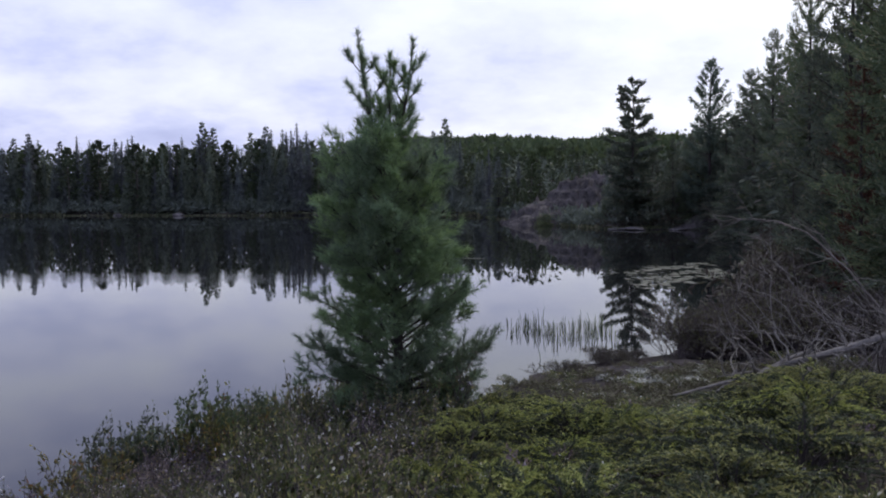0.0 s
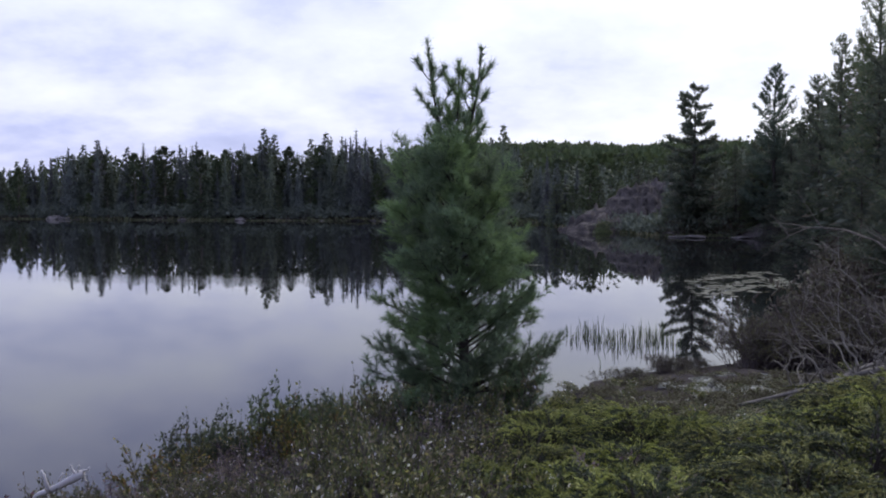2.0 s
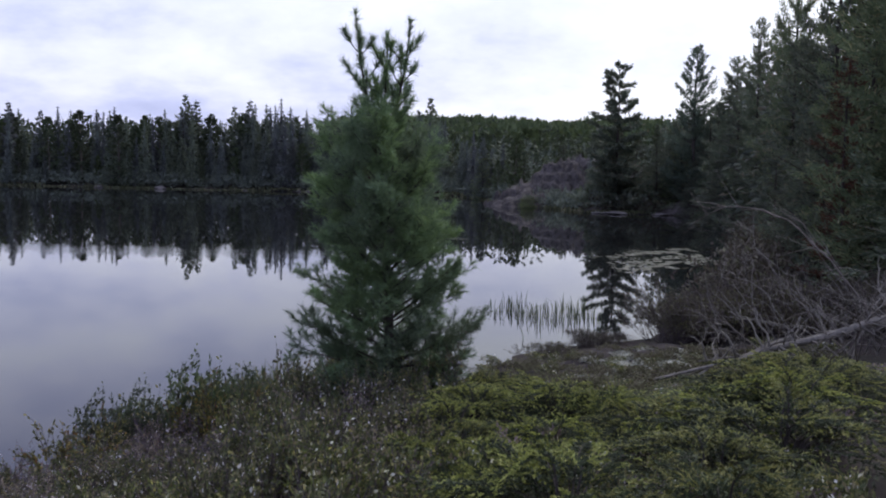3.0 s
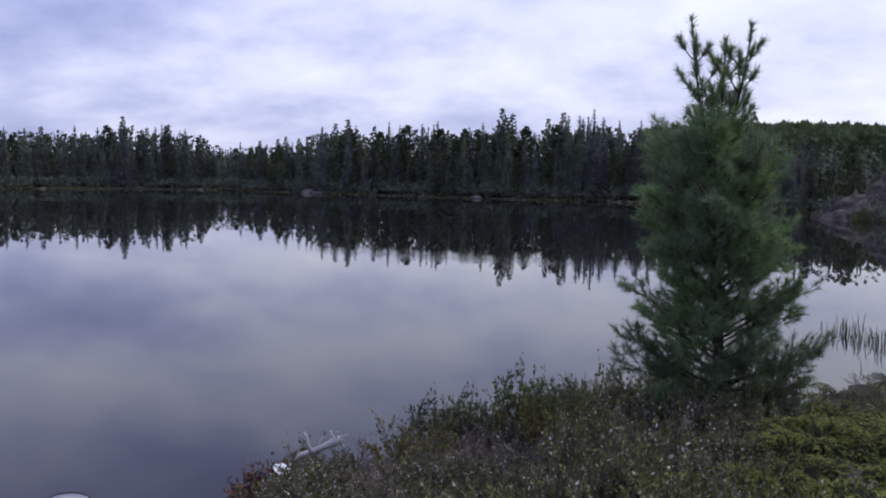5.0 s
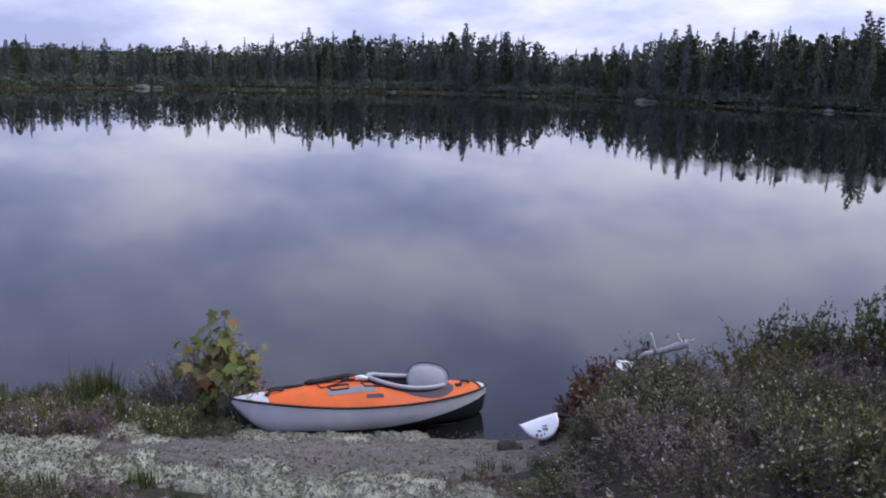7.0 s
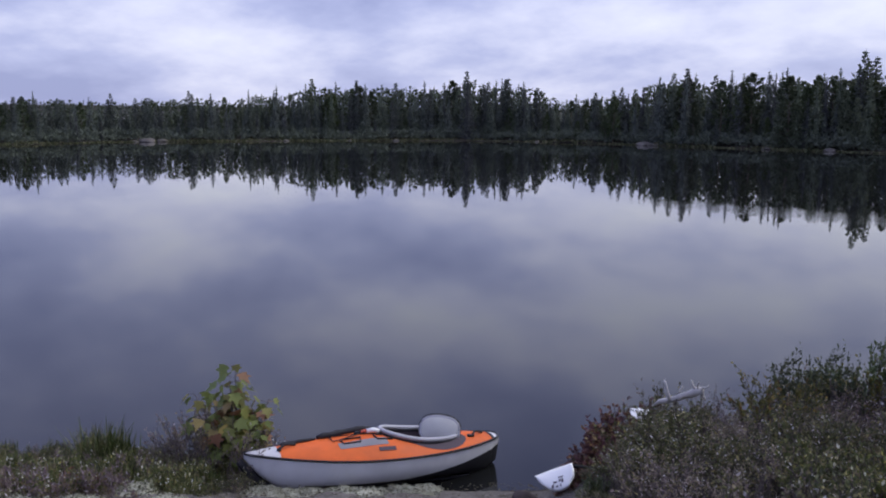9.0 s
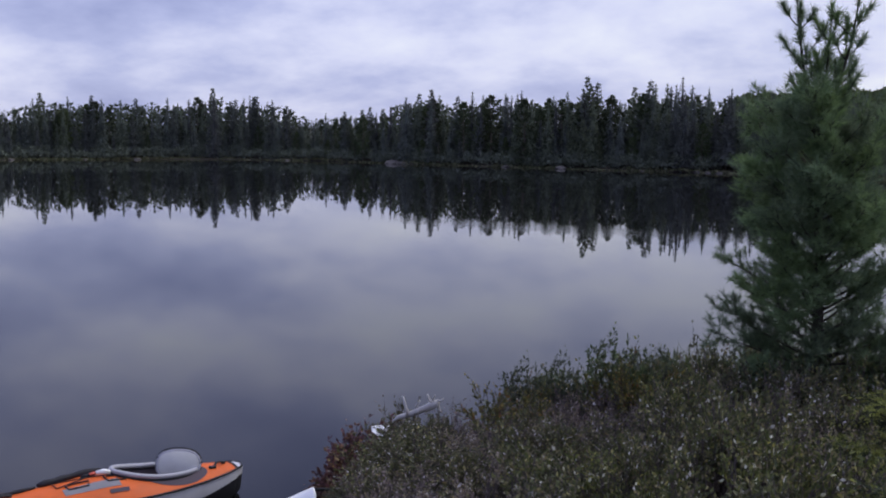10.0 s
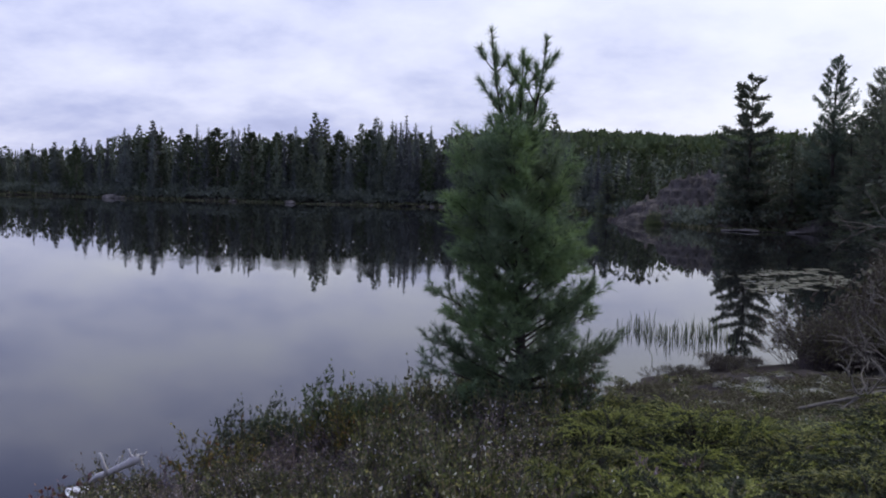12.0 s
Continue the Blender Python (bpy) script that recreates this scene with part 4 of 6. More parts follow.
def young_pine():
    r2 = np.random.default_rng(51)
    base = Vector((-0.62, 9.42, 0))
    base.z = gz(base.x, base.y) - 0.05
    t = thing("young_pine", Matrix.Translation(base), "young white pine with three leaders and soft green needles", "pine tree")
    bz = base.z
    top = 4.55 - bz
    zs = np.linspace(0, 1, 8)
    axis = np.stack([0.05 * np.sin(zs * 5), 0.04 * np.sin(zs * 4 + 1), zs * top], 1)
    part("trunk", Buf().tube(axis, 0.055 * (1 - zs) + 0.016, 9).mesh("trunk", BARK, True), t)

    def tufts(leaf, q, d, size=1.0, n=30, spread=0.55, back=0.06, wide=0.0058):
        """A brush of long needles round the shoot at q along d."""
        d = np.asarray(d) / np.linalg.norm(d)
        q = np.asarray(q)[None] + d[None] * r2.uniform(-back, 0.02, n)[:, None]
        leaf.slivers(q, d[None] + r2.normal(0, spread, (n, 3)), 0.095 * size * r2.uniform(0.75, 1.2, n), wide, r2)

    def limb(p0, az, el, L, bend, density, size=1.0):
        w, leaf = Buf(), Buf()
        path = limb_path(p0, az, el, L, bend, 6)
        w.tube(path, np.linspace(0.005 + 0.012 * L, 0.004, 6), 5)
        m = max(4, int(density * L))
        for j in range(m):
            s = 0.30 + 0.70 * (j + r2.random()) / m
            q = np.array([np.interp(s, np.linspace(0, 1, 6), path[:, k]) for k in range(3)])
            a2 = az + r2.normal(0, 1.0)
            tl = r2.uniform(0.10, 0.27)
            d = unit(np.array(a2), np.array(0.45 + r2.normal(0, 0.45)))
            e = q + d * tl + np.array([0, 0, 0.25 * tl])
            w.tube([q, q + d * tl * 0.5, e], [0.004, 0.003, 0.002], 3)
            tufts(leaf, e, d + [0, 0, 0.3], size, 34)
            tufts(leaf, q + d * tl * 0.6, d, size, 24)
            for side in (-1, 1):
                d3 = unit(np.array(a2 + side * r2.uniform(0.5, 1.1)), np.array(r2.uniform(0.2, 0.9)))
                tufts(leaf, q + d * tl * r2.uniform(0.5, 0.9) + d3 * 0.08, d3, size * 0.9, 26)
        tufts(leaf, path[-1], path[-1] - path[-2], size * 1.1, 46)
        lm = part("limb", w.mesh("limb", BARK, True), t)
        part("needles", leaf.mesh("needles", NEEDLE_PINE), lm, "long soft green needles")

    n = 112
    for i in range(n):
        z = 0.15 + (top - 0.25) * (i + 0.5) / n
        wz = z + bz
        R = float(np.interp(wz, [1.6, 2.0, 2.3, 2.5, 2.7, 2.95, 3.4, 3.8, 4.0, 4.15, 4.3, 4.5], [0.66, 0.82, 0.80, 0.67, 0.65, 0.70, 0.73, 0.71, 0.58, 0.32, 0.18, 0.10]))
        el = float(np.interp(wz, [1.5, 2.6, 3.6, 4.6], [0.25, 0.38, 0.60, 0.95])) + r2.normal(0, 0.12)
        L = R / math.cos(min(el, 1.1)) * r2.uniform(0.60, 1.12 if wz < 3.5 else 0.98)
        az = i * 2.39996 + r2.normal(0, 0.4)
        p0 = [np.interp(z, axis[:, 2], axis[:, k]) for k in range(3)]
        limb(p0, az, el, L, 0.10 + r2.normal(0, 0.06), 20)
    # long low boughs that stand out on either side
    limb([0, 0, 2.62 - bz], math.pi - 0.3, 0.32, 1.02, 0.05, 14)
    limb([0, 0, 2.05 - bz], 0.2, 0.30, 1.05, 0.10, 16)
    limb([0, 0, 2.00 - bz], math.pi + 0.3, 0.22, 0.98, 0.10, 15)
    # three leaders with whorls of upright shoots
    for tx, ty, tz in [(-0.95, 9.36, 5.74), (-0.38, 9.30, 5.65), (-0.62, 9.38, 5.52)]:
        w, leaf = Buf(), Buf()
        a, e = axis[-1] - [0, 0, 0.30], np.array([tx - base.x, ty - base.y, tz - bz])
        s = np.linspace(0, 1, 7)[:, None]
        path = a + (e - a) * s + np.array([0.6 * (e - a)[0], 0.6 * (e - a)[1], 0]) * (s * (1 - s))
        w.tube(path, np.linspace(0.018, 0.008, 7), 6)
        up = path[-1] - path[-2]
        for f in (0.90, 0.95, 1.0):
            q = np.array([np.interp(f, s[:, 0], path[:, k]) for k in range(3)])
            tufts(leaf, q, up, 0.90, 44, 0.50, 0.03, 0.0085)
        for u, k_ in ((0.10, 5), (0.24, 5), (0.38, 5), (0.54, 4), (0.72, 4)):
            for j in range(k_):
                q = np.array([np.interp(u + r2.normal(0, 0.02), s[:, 0], path[:, k]) for k in range(3)])
                az = j * 6.283 / k_ + r2.normal(0, 0.25) + u * 9
                L = r2.uniform(0.17, 0.26) * (1.2 - 0.5 * u)
                tw = limb_path(q, az, 0.55 + r2.normal(0, 0.14), L, 0.60, 5)
                w.tube(tw, np.linspace(0.008, 0.004, 5), 4)
                for f in (0.68, 0.84, 1.0):
                    p = np.array([np.interp(f, np.linspace(0, 1, 5), tw[:, k]) for k in range(3)])
                    tufts(leaf, p, tw[-1] - tw[-2], 1.12, 46, 0.55, 0.03, 0.0080)
        lm = part("leader", w.mesh("leader", BARK, True), t)
        part("needles", leaf.mesh("needles", NEEDLE_PINE), lm, "long soft green needles")


young_pine()

# ---- shrubs of the bank ----
rng = np.random.default_rng(61)


def shrub(r2, height, spread, stems, leaves, leaf_len, leaf_w, first_leaf=0.25, clumps=6, upright=0.45):
    """Wiry stems that spread from a few feet into rounded leafy mounds. Returns stems and leaves."""
    w, leaf = Buf(), Buf()
    P, D = [], []
    ca, cr, ch = r2.uniform(0, 6.283, clumps), spread * np.sqrt(r2.random(clumps)) * 0.85, r2.uniform(0.62, 1.12, clumps)
    size = spread * r2.uniform(0.38, 0.60, clumps)
    k = max(3, leaves // 4)
    for i in range(stems):
        c = i % clumps
        hub = np.array([math.cos(ca[c]) * cr[c], math.sin(ca[c]) * cr[c], 0])
        foot = hub * 0.7 + r2.normal(0, 0.05, 3) * [1, 1, 0]
        a, q = r2.uniform(0, 6.283), math.sqrt(r2.random())
        tip = hub + np.array([math.cos(a) * q * size[c], math.sin(a) * q * size[c], height * ch[c] * (0.42 + 0.58 * math.sqrt(1 - 0.92 * q * q)) * r2.uniform(0.88, 1.06)])
        hh = float(np.linalg.norm(tip - foot))
        bow = (foot + tip) / 2 + r2.normal(0, 0.03, 3)
        w.tube([foot, bow, tip], [0.005, 0.004, 0.002], 3)
        q = foot + (tip - foot) * r2.uniform(0.45, 0.86, 4)[:, None]
        v = cone(np.repeat((tip - foot)[None] / hh, 4, 0), 0.42, r2) * hh * r2.uniform(0.16, 0.28, 4)[:, None]
        w.blades(q, v, np.linalg.norm(v, axis=1), 0.0045, r2)
        for j in range(4):
            f = r2.uniform(0.15, 1.0, k)[:, None]
            P.append(q[j] + v[j] * f)
            D.append(cone(np.repeat(v[j][None], k, 0), upright, r2))
        f = first_leaf + (1 - first_leaf) * r2.random(k)[:, None] ** 0.5
        P.append(foot + (tip - foot) * f)
        D.append(cone(np.repeat((tip - foot)[None], k, 0), upright, r2))
    P, D = np.concatenate(P), np.concatenate(D)
    n = len(P)
    leaf.blades(P + r2.normal(0, 0.006, (n, 3)), D, leaf_len * r2.uniform(0.6, 1.3, n), leaf_w * r2.uniform(0.7, 1.3, n), r2)
    return w, leaf


def shrub_kind(name, leaf_mat, label, category, group, **kw):
    w, leaf = shrub(rng, **kw)
    return dict(name=name, stems=w.mesh("stemwork", TWIG), leaves=leaf.mesh("foliage", leaf_mat), label=label, category=category, group=group, made=None)


def put(kind, m):
    if kind["made"] is None:
        t = kind["made"] = thing(kind["name"], m, kind["label"], kind["category"], kind["group"])
        tagged(part("stemwork", kind["stems"], t), kind="stuff")
        tagged(part("foliage", kind["leaves"], t), kind="stuff")
        if "tips" in kind:
            tagged(part("fresh_growth", kind["tips"], t, "yellow-green fresh growth with the light from above painted in"), kind="stuff")
        return t
    return copy_thing(kind["made"], m)


G = "bank shrubs"
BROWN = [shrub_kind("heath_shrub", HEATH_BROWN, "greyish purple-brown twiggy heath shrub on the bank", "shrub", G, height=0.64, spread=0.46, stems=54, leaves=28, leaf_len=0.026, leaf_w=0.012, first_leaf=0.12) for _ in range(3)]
OLIVE = [shrub_kind("heath_shrub", HEATH, "olive-leaved heath shrub with glints painted as pale leaves", "shrub", G, height=0.66, spread=0.44, stems=46, leaves=32, leaf_len=0.034, leaf_w=0.0175, first_leaf=0.12) for _ in range(3)]
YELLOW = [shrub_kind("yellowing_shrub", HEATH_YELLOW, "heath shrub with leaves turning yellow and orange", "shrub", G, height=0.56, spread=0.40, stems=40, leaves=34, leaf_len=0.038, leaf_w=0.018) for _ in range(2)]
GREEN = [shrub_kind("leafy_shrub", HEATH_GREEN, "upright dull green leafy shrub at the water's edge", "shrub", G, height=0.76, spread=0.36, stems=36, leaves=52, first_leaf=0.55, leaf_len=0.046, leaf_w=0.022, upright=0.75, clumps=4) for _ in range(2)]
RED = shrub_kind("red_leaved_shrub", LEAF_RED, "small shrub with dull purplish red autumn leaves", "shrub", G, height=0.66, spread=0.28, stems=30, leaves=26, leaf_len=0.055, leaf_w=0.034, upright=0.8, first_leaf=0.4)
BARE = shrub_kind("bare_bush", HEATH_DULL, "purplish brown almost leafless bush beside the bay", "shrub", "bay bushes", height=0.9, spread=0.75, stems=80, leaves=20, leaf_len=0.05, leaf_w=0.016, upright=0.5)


def spot(az, d, scale, squash=1.0, dz=-0.04):
    """A pose on the ground for a plant, leaning a little; plants grow lower in the open and towards the point."""
    if d > 12:
        squash *= 0.55
    elif az < -9:
        squash *= float(np.interp(d, [5, 7, 9.5, 11], [1.05, 0.85, 0.62, 0.55]))
    elif az < 1:
        squash *= float(np.interp(d, [5, 6.5, 8, 10], [1.20, 1.10, 0.95, 0.72]))
    else:
        squash *= float(np.interp(az, [4, 8, 20, 25, 30, 33, 38, 50], [1.05, 1.14, 1.10, 1.02, 0.88, 0.86, 0.82, 1.0]))
        if 16 < az < 40:
            squash *= float(np.interp(d, [5, 7, 8.5], [0.7, 0.82, 1.05]))
        if az > 32.3 and d < 7.75:
            squash *= 0.62
    return Matrix.LocRotScale(on_ground(az, d, dz), Euler((rng.normal(0, 0.06), rng.normal(0, 0.06), rng.uniform(0, 6.28))), Vector((scale, scale, scale * squash)))


def inner_edge(az):
    """Where the shrubs begin, seen from the top of the bank."""
    return float(np.interp(az, [-30, -20, 0, 16, 24, 29, 34, 37.5, 40.5], [4.4, 4.4, 4.4, 4.3, 4.4, 4.7, 5.3, 6.4, 8.6]))


def near_shore(az):
    return float(np.interp(az, [-12, -4, -1, 4, 10, 17, 24, 31, 38], [12, 12.0, 12.4, 12.2, 11.6, 10.6, 9.9, 9.4, 9.3]))


rng = np.random.default_rng(62)
d = 4.4
while d < 12.6:
    az = 40.0
    while az > -27:
        a, dd = az + rng.normal(0, 1.2), d + rng.uniform(-0.2, 0.2)
        juniper_zone = a < np.interp(dd, [4.5, 6, 8, 11], [1.0, 0.8, 1.5, 1.5]) and dd < 11.3
        if inner_edge(a) < dd < near_shore(a) and not juniper_zone and not (dd > 11 and a < 0) and not (a > 36 and dd > 7.2) and not (a > 33.4 and 5.8 < dd < 7.8) and not (a > 31.6 and 6.4 < dd < 7.6):
            edge_close = near_shore(a) - dd < 0.9
            r = rng.random()
            if edge_close and r < 0.22 and a < 29:
                put(GREEN[int(rng.integers(2))], spot(a, dd, rng.uniform(0.85, 1.12)))
            elif 31.5 < a < 36 and dd > 7.6:
                put(RED, spot(a, dd, rng.uniform(0.7, 1.05)))
            elif r < np.interp(a, [8, 20, 30, 36], [0.06, 0.07, 0.15, 0.28]):
                put(YELLOW[int(rng.integers(2))], spot(a, dd, rng.uniform(0.8, 1.15)))
            elif fnoise(np.array(a * 0.09 + 3), np.array(dd * 0.8), 3) > 0.03 - 0.05 * (a < 14) + 0.5 * (a > 26 and dd > 7.2):
                put(BROWN[int(rng.integers(3))], spot(a, dd, rng.uniform(0.8, 1.15)))
            else:
                put(OLIVE[int(rng.integers(3))], spot(a, dd, rng.uniform(0.75, 1.1)))
        az -= math.degrees(0.50 / d) * rng.uniform(0.85, 1.15)
    d += 0.46
for k in range(10):
    a = rng.uniform(1.5, 17)
    put((GREEN + OLIVE)[int(rng.integers(5))], spot(a, near_shore(a) - rng.uniform(0.5, 2.2), rng.uniform(0.9, 1.2)))
for az, d, s in [(7.0, 8.9, 1.2), (5.2, 8.7, 1.15), (3.6, 8.5, 1.15), (2.0, 8.7, 1.1), (6.0, 9.9, 1.3), (1.0, 9.3, 1.2), (8.3, 9.6, 1.25), (-0.4, 9.0, 1.1)]:
    put(OLIVE[int(rng.integers(3))], spot(az, d, s))
for az, d, s in [(21.6, 9.3, 0.88), (19.0, 9.4, 0.85), (16.3, 9.2, 0.95), (14.0, 9.6, 0.85), (12.0, 10.0, 0.85)]:
    put(GREEN[0], spot(az, d, s))
for az, d, s in [(31.4, 8.5, 1.65), (32.6, 8.4, 1.5), (33.4, 8.3, 1.55), (34.2, 8.4, 1.45), (33.6, 8.7, 1.3), (34.3, 8.5, 1.15), (32.9, 8.8, 1.25), (35.4, 8.5, 0.85), (35.9, 8.3, 0.6), (34.8, 8.4, 1.0), (33.2, 8.5, 1.2)]:
    put(RED, spot(az, d, s))
for az, d, s in [(36.6, 5.95, 0.7), (35.7, 5.6, 0.85), (37.4, 6.15, 0.5), (34.7, 5.5, 0.95), (36.2, 5.35, 0.7), (33.9, 5.3, 0.9), (37.0, 6.6, 0.5), (35.4, 6.6, 0.6), (33.4, 7.2, 0.5), (34.0, 6.6, 0.5), (32.4, 7.2, 0.62), (32.2, 6.7, 0.7), (33.0, 7.6, 0.5), (36.2, 6.8, 0.34), (35.0, 6.1, 0.55), (33.8, 6.0, 0.8), (36.3, 6.3, 0.42), (37.3, 6.8, 0.32), (34.3, 7.5, 0.36), (32.9, 6.4, 0.7)]:
    put((OLIVE + GREEN)[int(rng.integers(5))], spot(az, d, s))
for az, d, s in [(16.6, 10.4, 0.95), (19.0, 10.0, 0.85), (14.6, 10.8, 0.9), (12.2, 11.0, 0.9)]:
    put(GREEN[int(rng.integers(2))], spot(az, d, s))
for k in range(5):
    put(GREEN[k % 2], spot(rng.uniform(-8.5, -3.5), rng.uniform(91.5, 94), rng.uniform(2.0, 3.6)))
for k in range(44):
    a = rng.uniform(-28, -14.5)
    put(BARE, spot(a, rng.uniform(20.4, 23.6), rng.uniform(1.0, 1.45), 1.65))
for az, d, s in [(-6.2, 18.6, 0.55), (-6.8, 18.8, 0.45), (-8.4, 20.0, 0.5), (-9.1, 20.2, 0.6), (-9.9, 20.0, 0.5), (-10.6, 20.4, 0.45), (-8.9, 20.5, 0.55)]:
    put(BARE, spot(az, d, s, 1.25))


def juniper(r2, radius, height, limbs):
    """Low spreading juniper: limbs that rise and arch over, each with flat plumes of needles, fresh at their ends and
    painted lighter towards the top. Returns stems, old needles and tips.
    """
    w, old, tips = Buf(), Buf(), Buf()
    s = np.linspace(0, 1, 7)
    PO, DO, PT, DT = [], [], [], []
    for i in range(limbs):
        az = i * 2.39996 + r2.normal(0, 0.25)
        reach = radius * math.sqrt((i + 0.6) / limbs) * r2.uniform(0.85, 1.1)
        top = height * (1.05 - 0.55 * (reach / radius) ** 2) * r2.uniform(0.70, 1.15)
        out = np.array([math.cos(az), math.sin(az), 0])
        side = np.array([-math.sin(az), math.cos(az), 0])
        path = out * (0.04 + reach * s ** 1.1)[:, None] + np.array([0, 0, 1.0]) * (top * np.sin(np.pi * 0.62 * s ** 0.55))[:, None] + side * (0.12 * r2.normal() * s * s)[:, None]
        w.tube(path, np.linspace(0.008, 0.002, 7), 3)
        n = 24
        for b in range(n):
            f = 0.22 + 0.78 * (b + r2.random() * 0.6) / n
            q = np.array([np.interp(f, s, path[:, k]) for k in range(3)])
            fwd = np.array([np.interp(min(1.0, f + 0.12), s, path[:, k]) for k in range(3)]) - np.array([np.interp(f - 0.12, s, path[:, k]) for k in range(3)])
            fwd = fwd / (np.linalg.norm(fwd) + 1e-6)
            sg = 1 if b % 2 else -1
            d = fwd * 0.75 + side * sg * r2.uniform(0.45, 0.95) + np.array([0, 0, r2.uniform(-0.05, 0.38)])
            L = 0.165 * (1.20 - 0.55 * f) * r2.uniform(0.7, 1.2)
            k = 30
            t = np.sort(r2.random(k))
            p = q + d * L * t[:, None] - np.array([0, 0, 0.28 * L]) * (t ** 2)[:, None]
            dn = cone(np.repeat(d[None], k, 0), 0.55, r2)
            # high and upturned ends take the light colour, as if lit from above
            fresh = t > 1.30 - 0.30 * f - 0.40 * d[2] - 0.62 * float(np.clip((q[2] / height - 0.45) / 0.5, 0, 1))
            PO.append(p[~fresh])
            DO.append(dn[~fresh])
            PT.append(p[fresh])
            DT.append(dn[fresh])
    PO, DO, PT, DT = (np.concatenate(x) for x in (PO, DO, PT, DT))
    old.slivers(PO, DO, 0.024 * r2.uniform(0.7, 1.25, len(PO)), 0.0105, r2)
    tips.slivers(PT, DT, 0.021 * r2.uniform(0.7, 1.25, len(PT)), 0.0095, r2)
    return w, old, tips


JUNIPERS = []
for k in range(4):
    w, old, tips = juniper(rng, 0.66 + 0.06 * k, 0.36 + 0.07 * k, 24 + 2 * k)
    JUNIPERS.append(dict(name="juniper_bush", stems=w.mesh("stemwork", BARK), leaves=old.mesh("foliage", JUNIPER), tips=tips.mesh("fresh_growth", JUNIPER_LIT_TIP), label="low spreading yellow-green juniper bush", category="juniper", group="junipers", made=None))
d = 4.5
while d < 11.2:
    az = 16.0
    while az > -28:
        a, dd = az + rng.normal(0, 1.5), d + rng.uniform(-0.25, 0.25)
        if a < np.interp(dd, [4.5, 6, 8, 11], [1.0, 0.8, 1.5, 1.5]) and not (dd > 9.8 and a < -4):
            s = rng.uniform(0.8, 1.2)
            if rng.random() < 0.28:
                put((BROWN + OLIVE)[int(rng.integers(6))], spot(a, dd, s * 0.55))
                az -= math.degrees(0.55 / d)
                continue
            put(JUNIPERS[int(rng.integers(4))], spot(a, dd, s, rng.uniform(0.55, 1.25) * float(np.interp(a, [-4, 3], [1.0, 0.72]))))
        az -= math.degrees(0.86 / d) * rng.uniform(0.7, 1.3)
    d += 0.80

for az, d, s in [(-3.5, 10.2, 1.0), (-6.5, 10.6, 1.05), (-9.5, 10.4, 1.1), (-12.5, 10.7, 1.1), (-15.5, 10.3, 1.15), (-18.5, 10.6, 1.1), (-21.5, 10.3, 1.15), (-24.5, 10.4, 1.1)]:
    put(JUNIPERS[int(rng.integers(4))], spot(az, d, s, 1.1 if az > -5 else 0.72))
for az, d, s in [(-19.0, 8.6, 1.0), (-21.0, 8.2, 1.1), (-22.6, 8.8, 1.05), (-13.5, 7.4, 0.9), (-4.6, 8.6, 0.95), (-2.6, 8.0, 0.9), (-1.0, 7.2, 0.8)]:
    put(JUNIPERS[3], spot(az, d, s, 1.55 if az < -9 else 1.15))
for k in range(12):
    put(BROWN[int(rng.integers(3))], spot(rng.uniform(-20, -4), rng.uniform(12.0, 15.0), rng.uniform(0.5, 0.8)))

# ---- lichen, moss and grass on the landing ----


def lichen_mesh(r2, k=900):
    """A low cushion with a crinkled, tufted surface."""
    b = Buf()
    n, rings = 14, [(1.0, -0.03), (0.85, 0.015), (0.55, 0.045), (0.2, 0.055)]
    wob = 1 + r2.normal(0, 0.14, n)
    v = [(math.cos(6.283 * j / n) * 0.25 * r * wob[j], math.sin(6.283 * j / n) * 0.21 * r * wob[j], z + r2.normal(0, 0.006)) for r, z in rings for j in range(n)]
    f = [(i * n + j, i * n + (j + 1) % n, (i + 1) * n + (j + 1) % n, (i + 1) * n + j) for i in range(3) for j in range(n)]
    b.add(v, f)
    b.f.append(tuple(range(3 * n, 4 * n)))
    a, r = r2.uniform(0, 6.283, k), np.sqrt(r2.random(k))
    wr = np.interp(a, np.linspace(0, 6.283, n + 1), np.append(wob, wob[0]))
    p = np.stack([np.cos(a) * r * 0.25 * wr, np.sin(a) * r * 0.21 * wr, 0.058 * (1 - r ** 2.5) - 0.006 + 0.016 * np.sin(a * 5 + r * 9) * np.cos(r * 14 - a * 2)], 1)
    d = np.stack([np.cos(a) * r, np.sin(a) * r, 0.5 + 0 * r], 1)
    b.blades(p, cone(d, 0.8, r2), r2.uniform(0.012, 0.030, k), r2.uniform(0.010, 0.020, k), r2, 0.3)
    return b.mesh("lichen_cushion", LICHEN)


LICHENS = [lichen_mesh(rng) for _ in range(4)]


def put_lichen(x, y, s):
    o = new("lichen_cushion", LICHENS[int(rng.integers(4))])
    o.matrix_world = Matrix.LocRotScale((x, y, gz(x, y) + 0.035), Euler((0, 0, rng.uniform(0, 6.28))), Vector((s, s, s * rng.uniform(0.7, 1.2))))
    tagged(o, "pale grey-green cushion of reindeer lichen on bedrock", "lichen", "lichen cushions")


